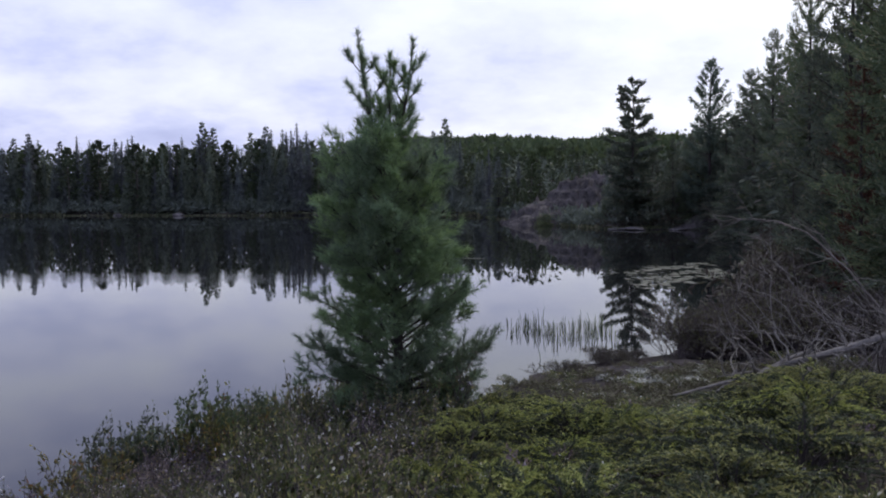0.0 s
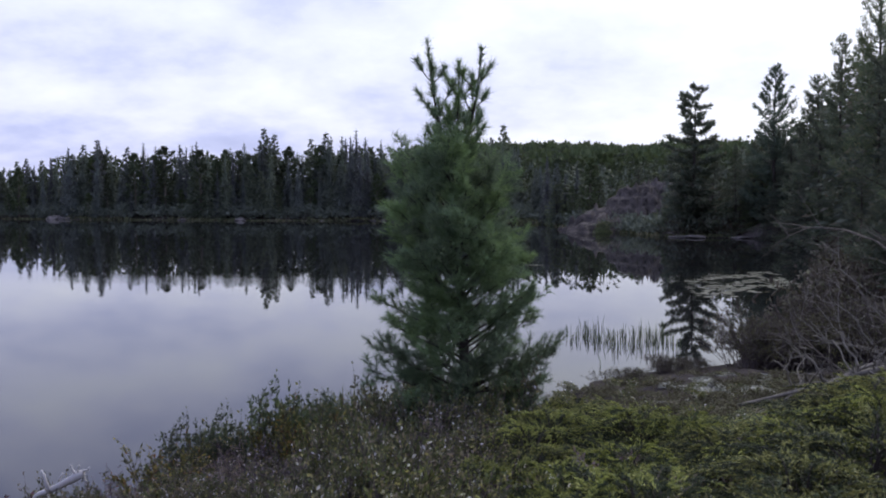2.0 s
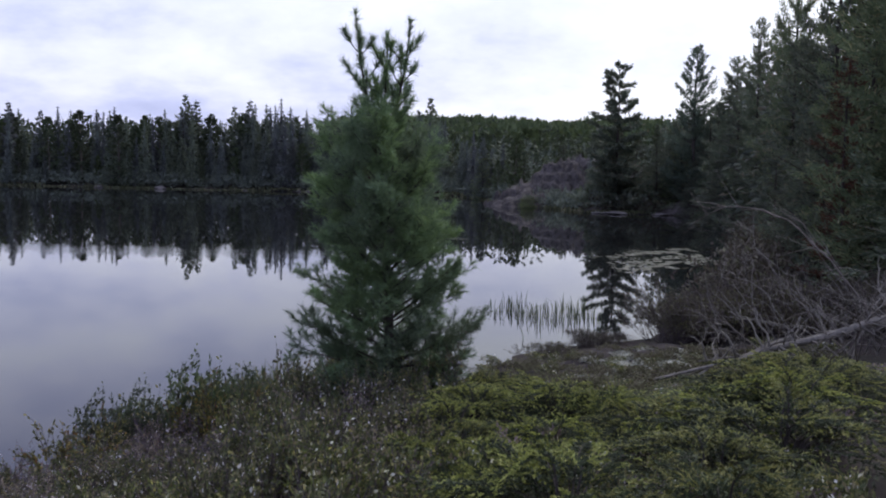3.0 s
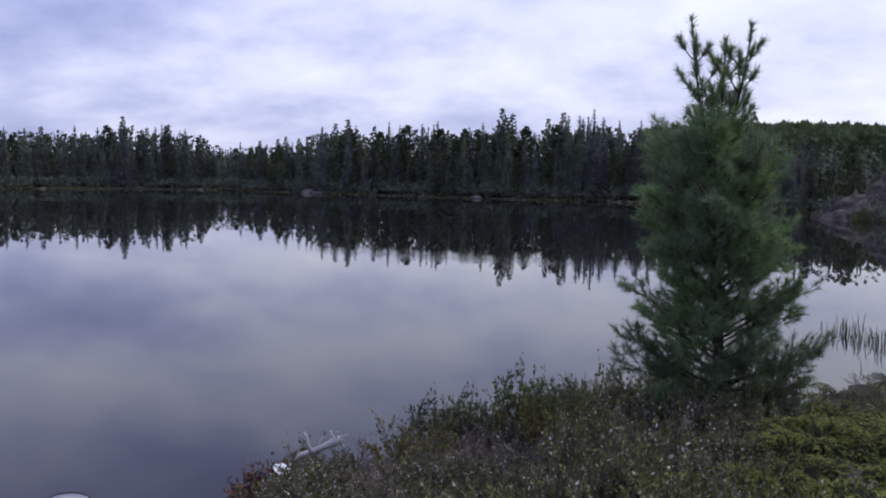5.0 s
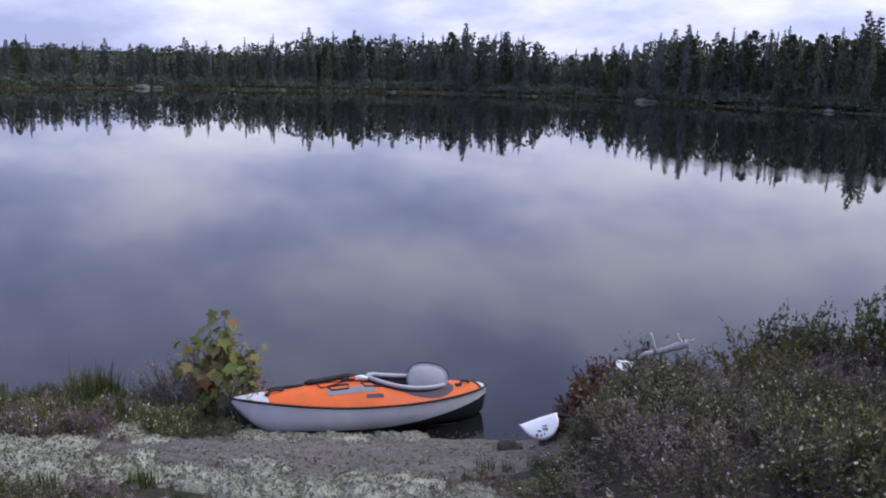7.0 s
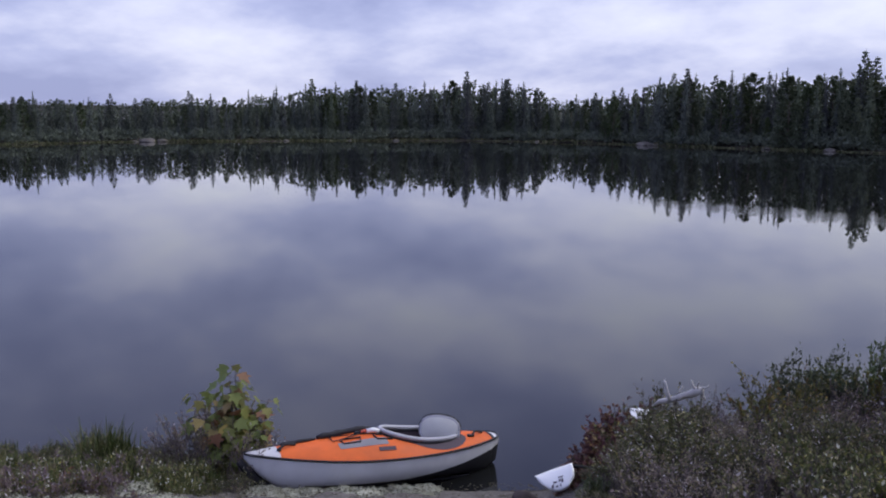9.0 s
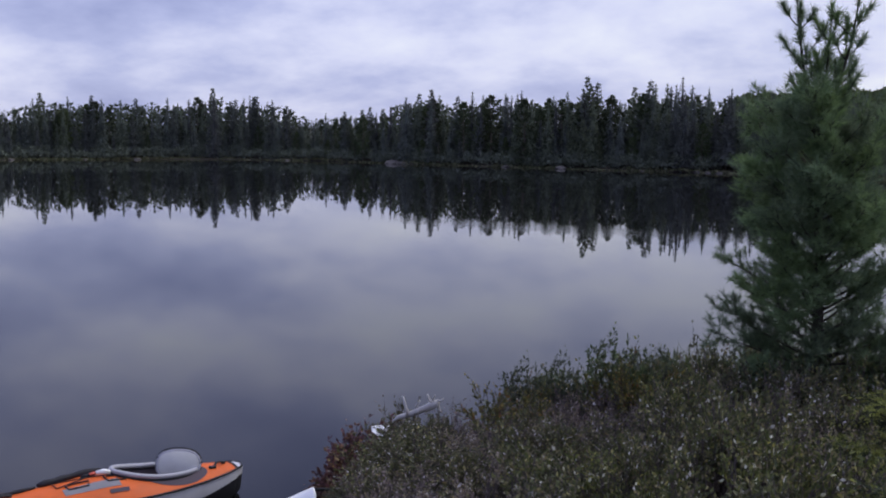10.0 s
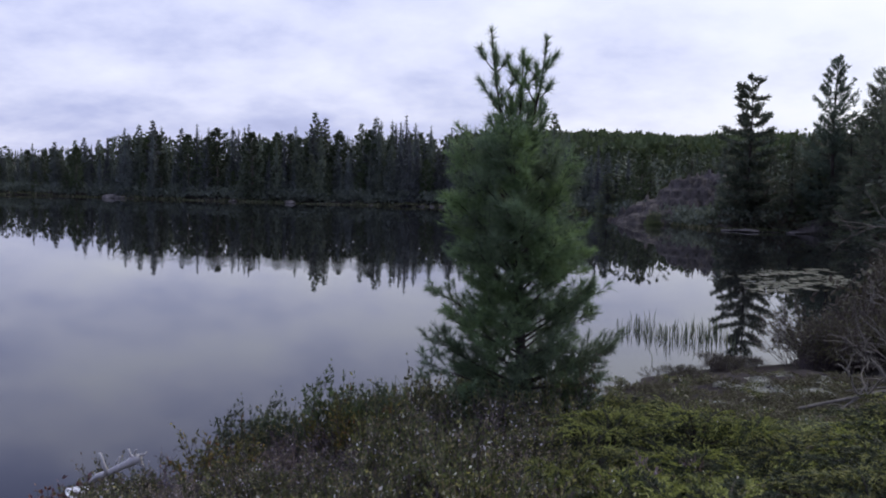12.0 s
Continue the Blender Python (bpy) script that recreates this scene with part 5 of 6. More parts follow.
lichens = 0
for k in range(640):
    az, d = rng.uniform(28, 80), rng.uniform(3.2, 9.3)
    p = polar(az, d)
    if d > np.interp(az, [26, 34, 37, 45, 52, 58, 80], [3.4, 4.4, 5.6, 7.0, 7.8, 8.6, 9.4]):
        continue
    bare = ((p.x + 6.0) * 0.47 + (p.y - 5.3) * 0.88) / 2.1, (-(p.x + 6.0) * 0.88 + (p.y - 5.3) * 0.47) / 0.75
    if bare[0] ** 2 + bare[1] ** 2 < 1 or fnoise(np.array(p.x * 1.1), np.array(p.y * 1.1), 3) < -0.10:
        continue
    lichens += 1
    if lichens <= 235:
        put_lichen(p.x, p.y, rng.uniform(0.65, 1.35))
for f in np.linspace(0, 1, 26):
    x, y = -7.70 + 1.0 * f + rng.normal(0, 0.10) + 0.34, 5.15 + 1.6 * f + rng.normal(0, 0.07) - 0.34
    put_lichen(x, y, rng.uniform(0.55, 1.05) * (1.35 if 0.3 < f < 0.7 else 1))
for k in range(30):
    p = polar(rng.uniform(-15.5, -8), rng.uniform(17.2, 18.6) if k < 20 else rng.uniform(15.5, 17.0))
    put_lichen(p.x, p.y, rng.uniform(0.5, 1.2))


def grass_mesh(r2, n, h, spread, wide=0.006):
    b = Buf()
    for i in range(n):
        a, r = r2.uniform(0, 6.283), spread * math.sqrt(r2.random())
        p = np.array([math.cos(a) * r, math.sin(a) * r, -0.02])
        d = unit(np.array(r2.uniform(0, 6.283)), np.array(r2.uniform(1.0, 1.5)))
        L = h * r2.uniform(0.5, 1.1)
        side = np.array([-d[1], d[0], 0]) / (np.hypot(d[0], d[1]) + 1e-6) * wide
        m, e = p + d * L * 0.55, p + d * L + np.array([d[0], d[1], -0.3]) * L * 0.15
        b.add([p - side, p + side, m + side * 0.8, m - side * 0.8, e], [(0, 1, 2, 3)])
        b.f.append((b.n - 2, b.n - 3, b.n - 1))
    return b


TUFTS = [grass_mesh(rng, 70, 0.34, 0.16).mesh("grass_tuft", GRASS) for _ in range(3)]


def put_grass(x, y, s, label="tuft of green and straw-coloured grass", lift=0.0):
    o = new("grass_tuft", TUFTS[int(rng.integers(3))])
    o.matrix_world = Matrix.LocRotScale((x, y, max(gz(x, y), -0.06) + lift), Euler((0, 0, rng.uniform(0, 6.28))), Vector((s, s, s)))
    tagged(o, label, "grass", "grass tufts")


for k in range(90):
    p = polar(rng.uniform(58, 80), rng.uniform(9.0, 12.2))
    if gz(p.x, p.y) > -0.02:
        put_grass(p.x, p.y, rng.uniform(0.4, 0.95))
for k in range(8):
    p = polar(65.0 + rng.normal(0, 0.45), 11.0 + rng.normal(0, 0.3))
    put_grass(p.x, p.y, rng.uniform(1.2, 1.9), "tall green grass at the water's edge")
for k in range(110):
    p = polar(rng.uniform(30, 80), rng.uniform(4.2, 8.2))
    if fnoise(np.array(p.x * 0.9 + 4), np.array(p.y * 0.9), 3) > 0.02:
        put_grass(p.x, p.y, rng.uniform(0.3, 0.6), "short dry grass among the lichen")
for k in range(14):
    p = polar(11.0 + rng.normal(0, 1.2), 10.9 + rng.normal(0, 0.25))
    put_grass(p.x, p.y, rng.uniform(1.2, 2.0), "thin grass blades over the bank", 0.35)
for k in range(60):
    a = rng.uniform(56, 80)
    put((BROWN + OLIVE)[int(rng.integers(6))], spot(a, np.interp(a, [56, 60, 70, 80], [9.6, 10.0, 11.2, 12.4]) + rng.normal(0, 0.45), rng.uniform(0.35, 0.62)))

LOW = [shrub_kind("low_heath", mt, lb, "heath plant", "low heath", height=0.15, spread=0.20, stems=20, leaves=18, leaf_len=0.024, leaf_w=0.011)
       for mt, lb in ((HEATH_BROWN, "low brown heath plant among the lichen"), (HEATH, "low olive heath plant among the lichen"), (LEAF_RED, "low reddish blueberry plant among the lichen"), (HEATH_DULL, "low dull brown heath on the bedrock point"))]
for k in range(400):
    a, d = rng.uniform(19, 80), rng.uniform(4.0, 10.8)
    q = polar(a, d)
    free = inner_edge(a) + 0.4 if a < 38 else float(np.interp(a, [38, 45, 52, 58, 80], [6.2, 6.9, 7.5, 9.2, 10.9]))
    if d < free and (a < 38 or (a > 57 and d > 8.3) or fnoise(np.array(q.x * 1.1), np.array(q.y * 1.1), 3) < 0.10):
        put(LOW[int(rng.choice(3, p=[0.50, 0.36, 0.14]))], spot(a, d, rng.uniform(0.7, 1.3)))


def heath_carpet(places):
    """Low heath plants joined into one carpet for each kind."""
    for kind, label in zip(LOW, ("carpet of low brown heath", "carpet of low olive heath", "scattered low reddish blueberry", "dull brown heath on the bedrock point")):
        me = kind["leaves"]
        base = np.zeros(len(me.vertices) * 3)
        me.vertices.foreach_get("co", base)
        base, quads = base.reshape(-1, 3), np.array([p.vertices[:] for p in me.polygons])
        b = Buf()
        for a, d, sc, which in places:
            if LOW[which] is kind:
                m = np.array(spot(a, d, sc, 1.2))
                b.add(base @ m[:3, :3].T + m[:3, 3], quads)
        tagged(new("heath_carpet", b.mesh("heath_carpet", me.materials[0])), label, "heath", kind="stuff")


places = [(rng.uniform(60, 80), rng.uniform(8.4, 11.0), rng.uniform(0.9, 1.7), int(rng.choice(3, p=[0.22, 0.75, 0.03]))) for k in range(170)]
places += [(rng.uniform(33, 41), rng.uniform(4.5, 6.2), rng.uniform(0.8, 1.4), int(rng.choice(2))) for k in range(70)]
places += [(rng.uniform(-27, 5), rng.uniform(4.8, 11.5), rng.uniform(1.0, 1.6), int(rng.choice(2))) for k in range(120)]
for k in range(300):
    a, d = rng.uniform(-24, -2), rng.uniform(11.5, 18.6)
    q = polar(a, d)
    if gz(q.x, q.y) > 0.02:
        places.append((a, d, rng.uniform(1.2, 2.4), int(rng.choice([3, 3, 3, 1]))))
for k in range(420):
    a, d = rng.uniform(40, 76), rng.uniform(4.0, 7.6)
    q = polar(a, d)
    if fnoise(np.array(q.x * 1.3 + 7), np.array(q.y * 1.3), 3) > 0.06:
        places.append((a, d, rng.uniform(0.6, 1.1), int(rng.choice(3, p=[0.5, 0.4, 0.1]))))
heath_carpet(places)


def litter():
    """Grit, dry leaves and needles on the landing."""
    r2 = np.random.default_rng(77)
    n = 8000
    a, d = r2.uniform(28, 78, n), r2.uniform(4.0, 9.6, n)
    x, y = -np.sin(np.radians(a)) * d, np.cos(np.radians(a)) * d
    z = ground(x, y) + 0.11
    keep = ((x + 6.0) * 0.47 + (y - 5.3) * 0.88) ** 2 / 6.8 + (-(x + 6.0) * 0.88 + (y - 5.3) * 0.47) ** 2 / 1.3 < 1
    p = np.stack([x, y, z], 1)[keep]
    m = len(p)
    b = Buf().blades(p, np.stack([*r2.normal(0, 1, (2, m)), 0.1 * r2.normal(0, 1, m)], 1), r2.uniform(0.012, 0.045, m), r2.uniform(0.008, 0.02, m), r2)
    tagged(new("leaf_litter", b.mesh("leaf_litter", HEATH_DULL)), "dry leaf litter and grit on the bedrock", "litter", kind="stuff")


litter()

# ---- the red maple sapling by the boat ----


def maple_leaf(scale):
    """A five-lobed leaf blade, stalk at the origin, tip along +y."""
    o = [(0, 0), (0.22, 0.02), (0.45, 0.12), (0.30, 0.26), (0.52, 0.52), (0.24, 0.50), (0.14, 0.62), (0.0, 1.0), (-0.14, 0.62), (-0.24, 0.50), (-0.52, 0.52), (-0.30, 0.26), (-0.45, 0.12), (-0.22, 0.02)]
    return np.array([(x, y, 0.10 * abs(x) - 0.08 * y * y) for x, y in o]) * scale


def maple():
    r2 = np.random.default_rng(71)
    p = Vector((-8.50, 5.50, 0))
    p.z = gz(p.x, p.y) - 0.03
    t = thing("maple_sapling", Matrix.Translation(p), "maple sapling with yellow-green leaves turning red", "sapling")
    leaves = Buf()
    H = 1.42 - p.z
    for s in range(17):
        a = s * 2.4 + 0.4
        o = 0.0 if s == 0 else r2.uniform(0.05, 0.16) if s < 5 else r2.uniform(0.15, 0.48)
        h = H if s == 0 else H * (r2.uniform(0.75, 0.96) if s < 5 else r2.uniform(0.50, 0.78))
        tip = np.array([math.cos(a) * o, math.sin(a) * o, h])
        path = np.stack([tip * [0.1, 0.1, 0], tip * 0.5 + [0.02, -0.01, 0], tip])
        w = Buf().tube(path, [0.010, 0.008, 0.003], 6)
        for i in range(24):
            f = 0.20 + 0.80 * (i + 0.5) / 24
            q = np.array([np.interp(f, [0, 0.5, 1], path[:, k]) for k in range(3)])
            az = i * 2.4 + s
            e = q + unit(np.array(az), np.array(0.35)) * r2.uniform(0.07, 0.17)
            w.tube([q, (q + e) / 2 + [0, 0, 0.01], e], [0.0025, 0.002, 0.0015], 3)
            m = Euler((r2.normal(-0.75, 0.35), r2.normal(0, 0.3), az - math.pi / 2)).to_matrix()
            v = maple_leaf(r2.uniform(0.11, 0.20)) @ np.array(m).T + e
            leaves.add(v, [tuple(range(14))])
        part("stem", w.mesh("stem", TWIG, True), t)
    part("leaves", leaves.mesh("leaves", MAPLE_GREEN), t, "lobed yellow-green leaves")


maple()
for az, d, s in [(58.9, 10.0, 1.45), (58.4, 9.9, 1.6), (60.6, 10.0, 0.8), (59.6, 10.2, 1.2), (57.9, 10.1, 1.5)]:
    put(BROWN[0], spot(az, d, s, 1.25))

# ---- reeds and lily pads in the bay ----


def reeds():
    r2 = np.random.default_rng(81)
    b = Buf()
    for i in range(240):
        x = r2.uniform(1.6, 4.1) if i > 26 else r2.uniform(1.15, 1.9)
        y = 25.3 + r2.normal(0, 0.9)
        h = r2.uniform(0.12, 0.42)
        lean = r2.normal(0, 0.05, 2)
        b.tube([[x, y, -0.2], [x + lean[0] * 0.4, y, h * 0.5], [x + lean[0], y + lean[1], h]], [0.008, 0.007, 0.003], 4)
    tagged(new("reed_bed", b.mesh("reed_bed", REED)), "sparse bed of thin green reeds standing in the bay", "reeds", kind="stuff")


reeds()


def lily_pads():
    r2 = np.random.default_rng(91)
    b = Buf()
    for i in range(300):
        f = r2.random() ** 0.8
        x, y = 6.7 + 5.6 * f + r2.normal(0, 0.25), 36.8 + 5.5 * f + r2.normal(0, 0.6) + (0.0, 1.8, 5.0)[i % 3]
        if i < 14:
            x, y = 0.1 + r2.normal(0, 0.35), 51.1 + r2.normal(0, 0.12)
        a = np.linspace(0.25, 6.03, 11)
        s = r2.uniform(0.10, 0.22)
        t0 = r2.uniform(0, 6.28)
        ring = np.stack([x + s * np.cos(a + t0), y + s * np.sin(a + t0), 0.012 + 0.004 * r2.random() + 0 * a], 1)
        n = len(ring)
        b.add(np.concatenate([ring, [[x, y, 0.014]]]), [(k, k + 1, n) for k in range(n - 1)])
    tagged(new("lily_pads", b.mesh("lily_pads", PAD)), "drift of pale lily pads floating on the bay", "lily pads", kind="stuff")


lily_pads()

# ---- dead wood ----


def crooked(r2, a, b, wob, n=8):
    s = np.linspace(0, 1, n)[:, None]
    w = np.cumsum(r2.normal(0, 1, (n, 3)), 0)
    w -= w[:1] + (w[-1:] - w[:1]) * s
    return np.asarray(a) + (np.asarray(b) - np.asarray(a)) * s + w * wob


def twiggy(r2, parent, name, path, r0, r1, twigs, spread, material):
    """A bough along path and the twigs that fork from it."""
    o = part(name, Buf().tube(path, np.linspace(r0, r1, len(path)), 5).mesh(name, material, True), parent)
    L = float(np.linalg.norm(path[-1] - path[0]))
    d = (path[-1] - path[0]) / L
    for j in range(twigs):
        g = path[int(r2.integers(2, len(path)))]
        g2 = g + (d * 0.5 + r2.normal(0, spread, 3)) * L * r2.uniform(0.15, 0.4)
        part("twig", Buf().tube(crooked(r2, g, g2, 0.02, 5), np.linspace(r1 * 1.6, r1 * 0.45, 5), 4).mesh("twig", material, True), o)


def fallen_tree():
    r2 = np.random.default_rng(101)
    a = Vector((2.80, 13.15, 1.0))
    t = thing("fallen_tree", Matrix.Translation(a), "fallen grey dead tree with a tangle of bare branches", "dead tree")
    way = np.array([(0.0, 0.0, 0.0), (1.55, 0.35, 0.30), (3.2, 0.45, 0.75), (4.6, 0.5, 1.15), (6.5, 0.6, 1.6)])
    f = np.linspace(0, 1, 16)
    path = np.stack([np.interp(f, np.linspace(0, 1, 5), way[:, k]) for k in range(3)], 1) + crooked(r2, (0, 0, 0), (0, 0, 1e-6), 0.03, 16)
    part("trunk", Buf().tube(path, (0.020 + 0.105 * np.linspace(0, 1, 16) ** 1.4) * (1 + 0.12 * np.sin(np.arange(16) * 2.1)), 10).mesh("trunk", DEADWOOD, True), t)
    part("split_top", Buf().tube(path[2:7] * [0.92, 1, 0.9] + [0.20, 0.1, 0.10] + r2.normal(0, 0.03, (5, 3)), np.linspace(0.008, 0.03, 5), 6).mesh("split_top", DEADWOOD, True), t)
    for i in range(40):
        q = path[int(r2.integers(3, 16))]
        part("stub", Buf().tube(crooked(r2, q, q + unit(np.array(r2.uniform(0, 6.283)), np.array(r2.uniform(-0.4, 1.2))) * r2.uniform(0.12, 0.35), 0.01, 4), np.linspace(0.014, 0.005, 4), 5).mesh("stub", DEADWOOD, True), t)
    for i in range(58):
        f = 0.18 + 0.82 * r2.random()
        q = np.array([np.interp(f, np.linspace(0, 1, 16), path[:, k]) for k in range(3)])
        L = r2.uniform(0.5, 1.5) * (0.6 + 0.5 * f)
        d = unit(np.array(r2.uniform(0, 6.283)), np.array(r2.uniform(-0.7, 1.2)))
        end = q + d * L - [0, 0, 0.25 * L * r2.random()]
        twiggy(r2, t, "branch", crooked(r2, q, end, 0.05 * L, 7), 0.014 + 0.010 * r2.random(), 0.005, 4, 0.6, DEADWOOD)


fallen_tree()


def dead_brush(az, d, length, seed, count):
    """A standing tangle of long arched dead boughs."""
    r2 = np.random.default_rng(seed)
    p = on_ground(az, d, -0.05)
    t = thing("dead_bough_tangle", Matrix.Translation(p), "tangle of arched bare grey boughs under the trees", "dead branches", "dead boughs")
    for i in range(count):
        a = r2.uniform(0, 6.283)
        q = np.array([r2.normal(0, 0.5), r2.normal(0, 0.5), 0])
        L = length * r2.uniform(0.5, 1.15)
        s = np.linspace(0, 1, 9)[:, None]
        d2 = unit(np.array(a), np.array(r2.uniform(0.5, 1.25)))
        br = q + d2 * L * s - np.array([0, 0, 1.0]) * L * 0.28 * s ** 2.4 + np.cumsum(r2.normal(0, 0.02 * L, (9, 3)), 0)
        twiggy(r2, t, "bough", br, 0.013, 0.0045, 7, 0.5, DEADWOOD if i % 3 else BARK_PALE)


for k, (az, d, L, n) in enumerate([(-19.5, 17.2, 2.0, 7), (-22.3, 16.6, 2.6, 9), (-25.5, 15.8, 3.0, 11), (-17.0, 18.6, 1.5, 6), (-21.0, 19.5, 3.2, 9), (-24.5, 18.5, 3.8, 12), (-27.0, 17.0, 3.4, 10)]):
    dead_brush(az, d, L, 200 + k, n)


def arched_bough():
    r2 = np.random.default_rng(131)
    p = Vector((7.4, 15.2, 0))
    p.z = gz(p.x, p.y) - 0.05
    t = thing("arched_dead_bough", Matrix.Translation(p), "long bare grey bough arching down from the trees", "dead branch")
    way = np.array([(7.4, 15.2, p.z), (7.3, 15.4, 1.9), (6.85, 15.75, 2.6), (6.4, 16.5, 3.25), (5.91, 17.2, 3.54), (5.3, 17.4, 3.5), (4.85, 17.5, 3.24)]) - np.array(p)
    f = np.linspace(0, 1, 18)
    path = np.stack([np.interp(f, np.linspace(0, 1, 7), way[:, k]) for k in range(3)], 1) + crooked(r2, (0, 0, 0), (0, 0, 1e-6), 0.02, 18)
    twiggy(r2, t, "bough", path, 0.022, 0.007, 16, 0.3, BARK_PALE)


arched_bough()


def driftwood():
    r2 = np.random.default_rng(111)
    p = Vector((-3.95, 7.12, 0))
    p.z = gz(p.x, p.y)
    o = np.array(p)
    t = thing("driftwood", Matrix.Translation(p), "bleached forked driftwood lodged in the shrubs", "driftwood")
    a, e = np.array([-4.14, 7.13, 1.53]) - o, np.array([-3.62, 7.04, 1.82]) - o
    part("stem", Buf().tube(crooked(r2, a, e, 0.010, 9), [0.014, 0.022, 0.026, 0.027, 0.030, 0.030, 0.034, 0.040, 0.030], 8).mesh("stem", DRIFT, True), t)
    part("prop", Buf().tube(crooked(r2, [0.05, 0.05, -0.05], (a + e) / 2, 0.02, 6), 0.006, 7).mesh("prop", BARK, True), t)
    for q, g, r in [((-3.96, 7.10, 1.62), (-4.01, 7.07, 1.82), 0.020), ((-3.90, 7.10, 1.66), (-3.85, 7.13, 1.78), 0.015), ((-3.68, 7.05, 1.78), (-3.71, 7.01, 1.89), 0.018), ((-3.64, 7.04, 1.81), (-3.57, 7.06, 1.86), 0.016),
                    ((-3.63, 7.04, 1.80), (-3.60, 7.07, 1.72), 0.018), ((-3.67, 7.04, 1.80), (-3.62, 6.98, 1.90), 0.012)]:
        part("fork", Buf().tube(crooked(r2, np.array(q) - o, np.array(g) - o, 0.008, 5), np.linspace(r, r * 0.45, 5), 6).mesh("fork", DRIFT, True), t)


driftwood()
stone = new("stone", boulder_mesh(np.random.default_rng(3), STONE_DARK))
stone.matrix_world = Matrix.LocRotScale(Vector((-5.28, 6.68, max(gz(-5.28, 6.68), 0.0) + 0.10)), None, Vector((0.12, 0.11, 0.15)))
tagged(stone, "small dark stone at the edge of the landing", "stone")

# ---- the inflatable kayak ----


def kayak():
    L = 3.17
    bow, stern = Vector((-7.81, 5.10, 0.66)), Vector((-6.75, 8.09, 0.35))
    ax = (stern - bow).normalized()
    ay = Vector((0, 0, 1)).cross(ax).normalized()
    az = ax.cross(ay)
    m = Matrix((ax, ay, az)).transposed().to_4x4()
    m.translation = bow - az * 0.41
    t = thing("inflatable_kayak", m, "orange and grey inflatable kayak beached with its stern afloat", "kayak")

    def half(u):
        return 0.405 * max(0.0, math.sin(math.pi * min(1, max(0, 0.02 + 0.96 * u)))) ** (0.95 if u < 0.3 else 0.62 + 0.33 * max(0, 1 - (u - 0.3) / 0.2)) if 0 < u < 1 else 0.012

    def sheer(u):
        return 0.350 + 0.060 * abs(2 * u - 1) ** 2.5

    def keel(u):
        e = max(0.0, (0.17 - u) / 0.17) if u < 0.5 else max(0.0, (u - 0.90) / 0.10)
        return (0.36 if u < 0.5 else 0.08) * e ** 1.9

    def crown(u):
        return 0.145 * math.sin(math.pi * min(1, max(0, u))) ** 0.8 + 0.04 * math.exp(-((u - 0.47) / 0.12) ** 2)

    def deck_z(u, y):
        w = half(u)
        return sheer(u) + crown(u) * (1 - min(1, abs(y) / max(w, 1e-3)) ** 2.6)

    us = np.concatenate([np.linspace(0.0, 0.12, 9), np.linspace(0.14, 0.88, 45), np.linspace(0.90, 1.0, 8)])
    # hull: side tubes and flat bottom as one skin
    nh, v, f, under = 110, [], [], []
    us_ = us
    us = np.concatenate([np.linspace(0.0, 0.12, 18), np.linspace(0.13, 0.88, 150), np.linspace(0.885, 1.0, 30)])
    for u in us:
        w, zs, zb = half(u), sheer(u), keel(u)
        for k in range(nh + 1):
            a = math.pi * k / nh
            c, s = math.cos(a), math.sin(a)
            y = (w + 0.03 * s * (1 if 0.05 < u < 0.96 else 0)) * (abs(c) ** 0.55) * (1 if c >= 0 else -1)
            v.append((u * L, y, zs - (zs - zb) * s ** 0.85))
    for i in range(len(us) - 1):
        for k in range(nh):
            q = i * (nh + 1) + k
            # black stern underside; the shadow along the lower hull is painted black with it
            lim = 0.08 + 0.24 * max(0.0, (us[i] - 0.50) / 0.50) ** 1.4 if us[i] > 0.2 else 0.02
            (under if max(v[q][2], v[q + 1][2]) < lim else f).append((q, q + 1, q + nh + 2, q + nh + 1))
    part("hull", Buf().add(v, f).mesh("hull", PVC, True), t, "grey coated-fabric hull")
    part("hull_bottom", Buf().add(v, under).mesh("hull_bottom", BLACK, True), t, "black hull bottom with the shadow under the boat painted in")
    us = us_
    # deck with the cockpit opening
    c0, ca, cb = 0.66, 0.50, 0.22          # cockpit centre (share of length), half length and half width in metres
    nd = 28

    def deck_strip(name, u0, u1, lift, material, y0=-1.0, y1=1.0, hole=True, parent=t, label="", n=None, m_=nd):
        uu = np.linspace(u0, u1, n or max(4, int((u1 - u0) * 90)))
        v, f = [], []
        for u in uu:
            w = half(u)
            for k in range(m_ + 1):
                y = w * (y0 + (y1 - y0) * k / m_)
                v.append((u * L, y, deck_z(u, y) + lift))
        for i in range(len(uu) - 1):
            for k in range(m_):
                q = i * (m_ + 1) + k
                cx = (uu[i] + uu[i + 1]) / 2 * L - c0 * L
                cy = (v[q][1] + v[q + 1][1]) / 2
                if hole and (cx / ca) ** 2 + (cy / cb) ** 2 < 1:
                    continue
                f.append((q, q + 1, q + m_ + 2, q + m_ + 1))
        return part(name, Buf().add(v, f).mesh(name, material, True), parent, label)

    deck_strip("deck", 0.115, 0.965, 0.0, ORANGE, label="orange fabric deck")
    deck_strip("bow_cap", 0.0, 0.115, 0.0, PVC, hole=False, label="grey bow tip")
    deck_strip("stern_cap", 0.965, 1.0, 0.0, PVC, hole=False, label="grey stern tip")
    deck_strip("stern_band", 0.955, 0.968, 0.006, BLACK, hole=False)
    # dark apron round the cockpit
    v, f = [], []
    n = 60
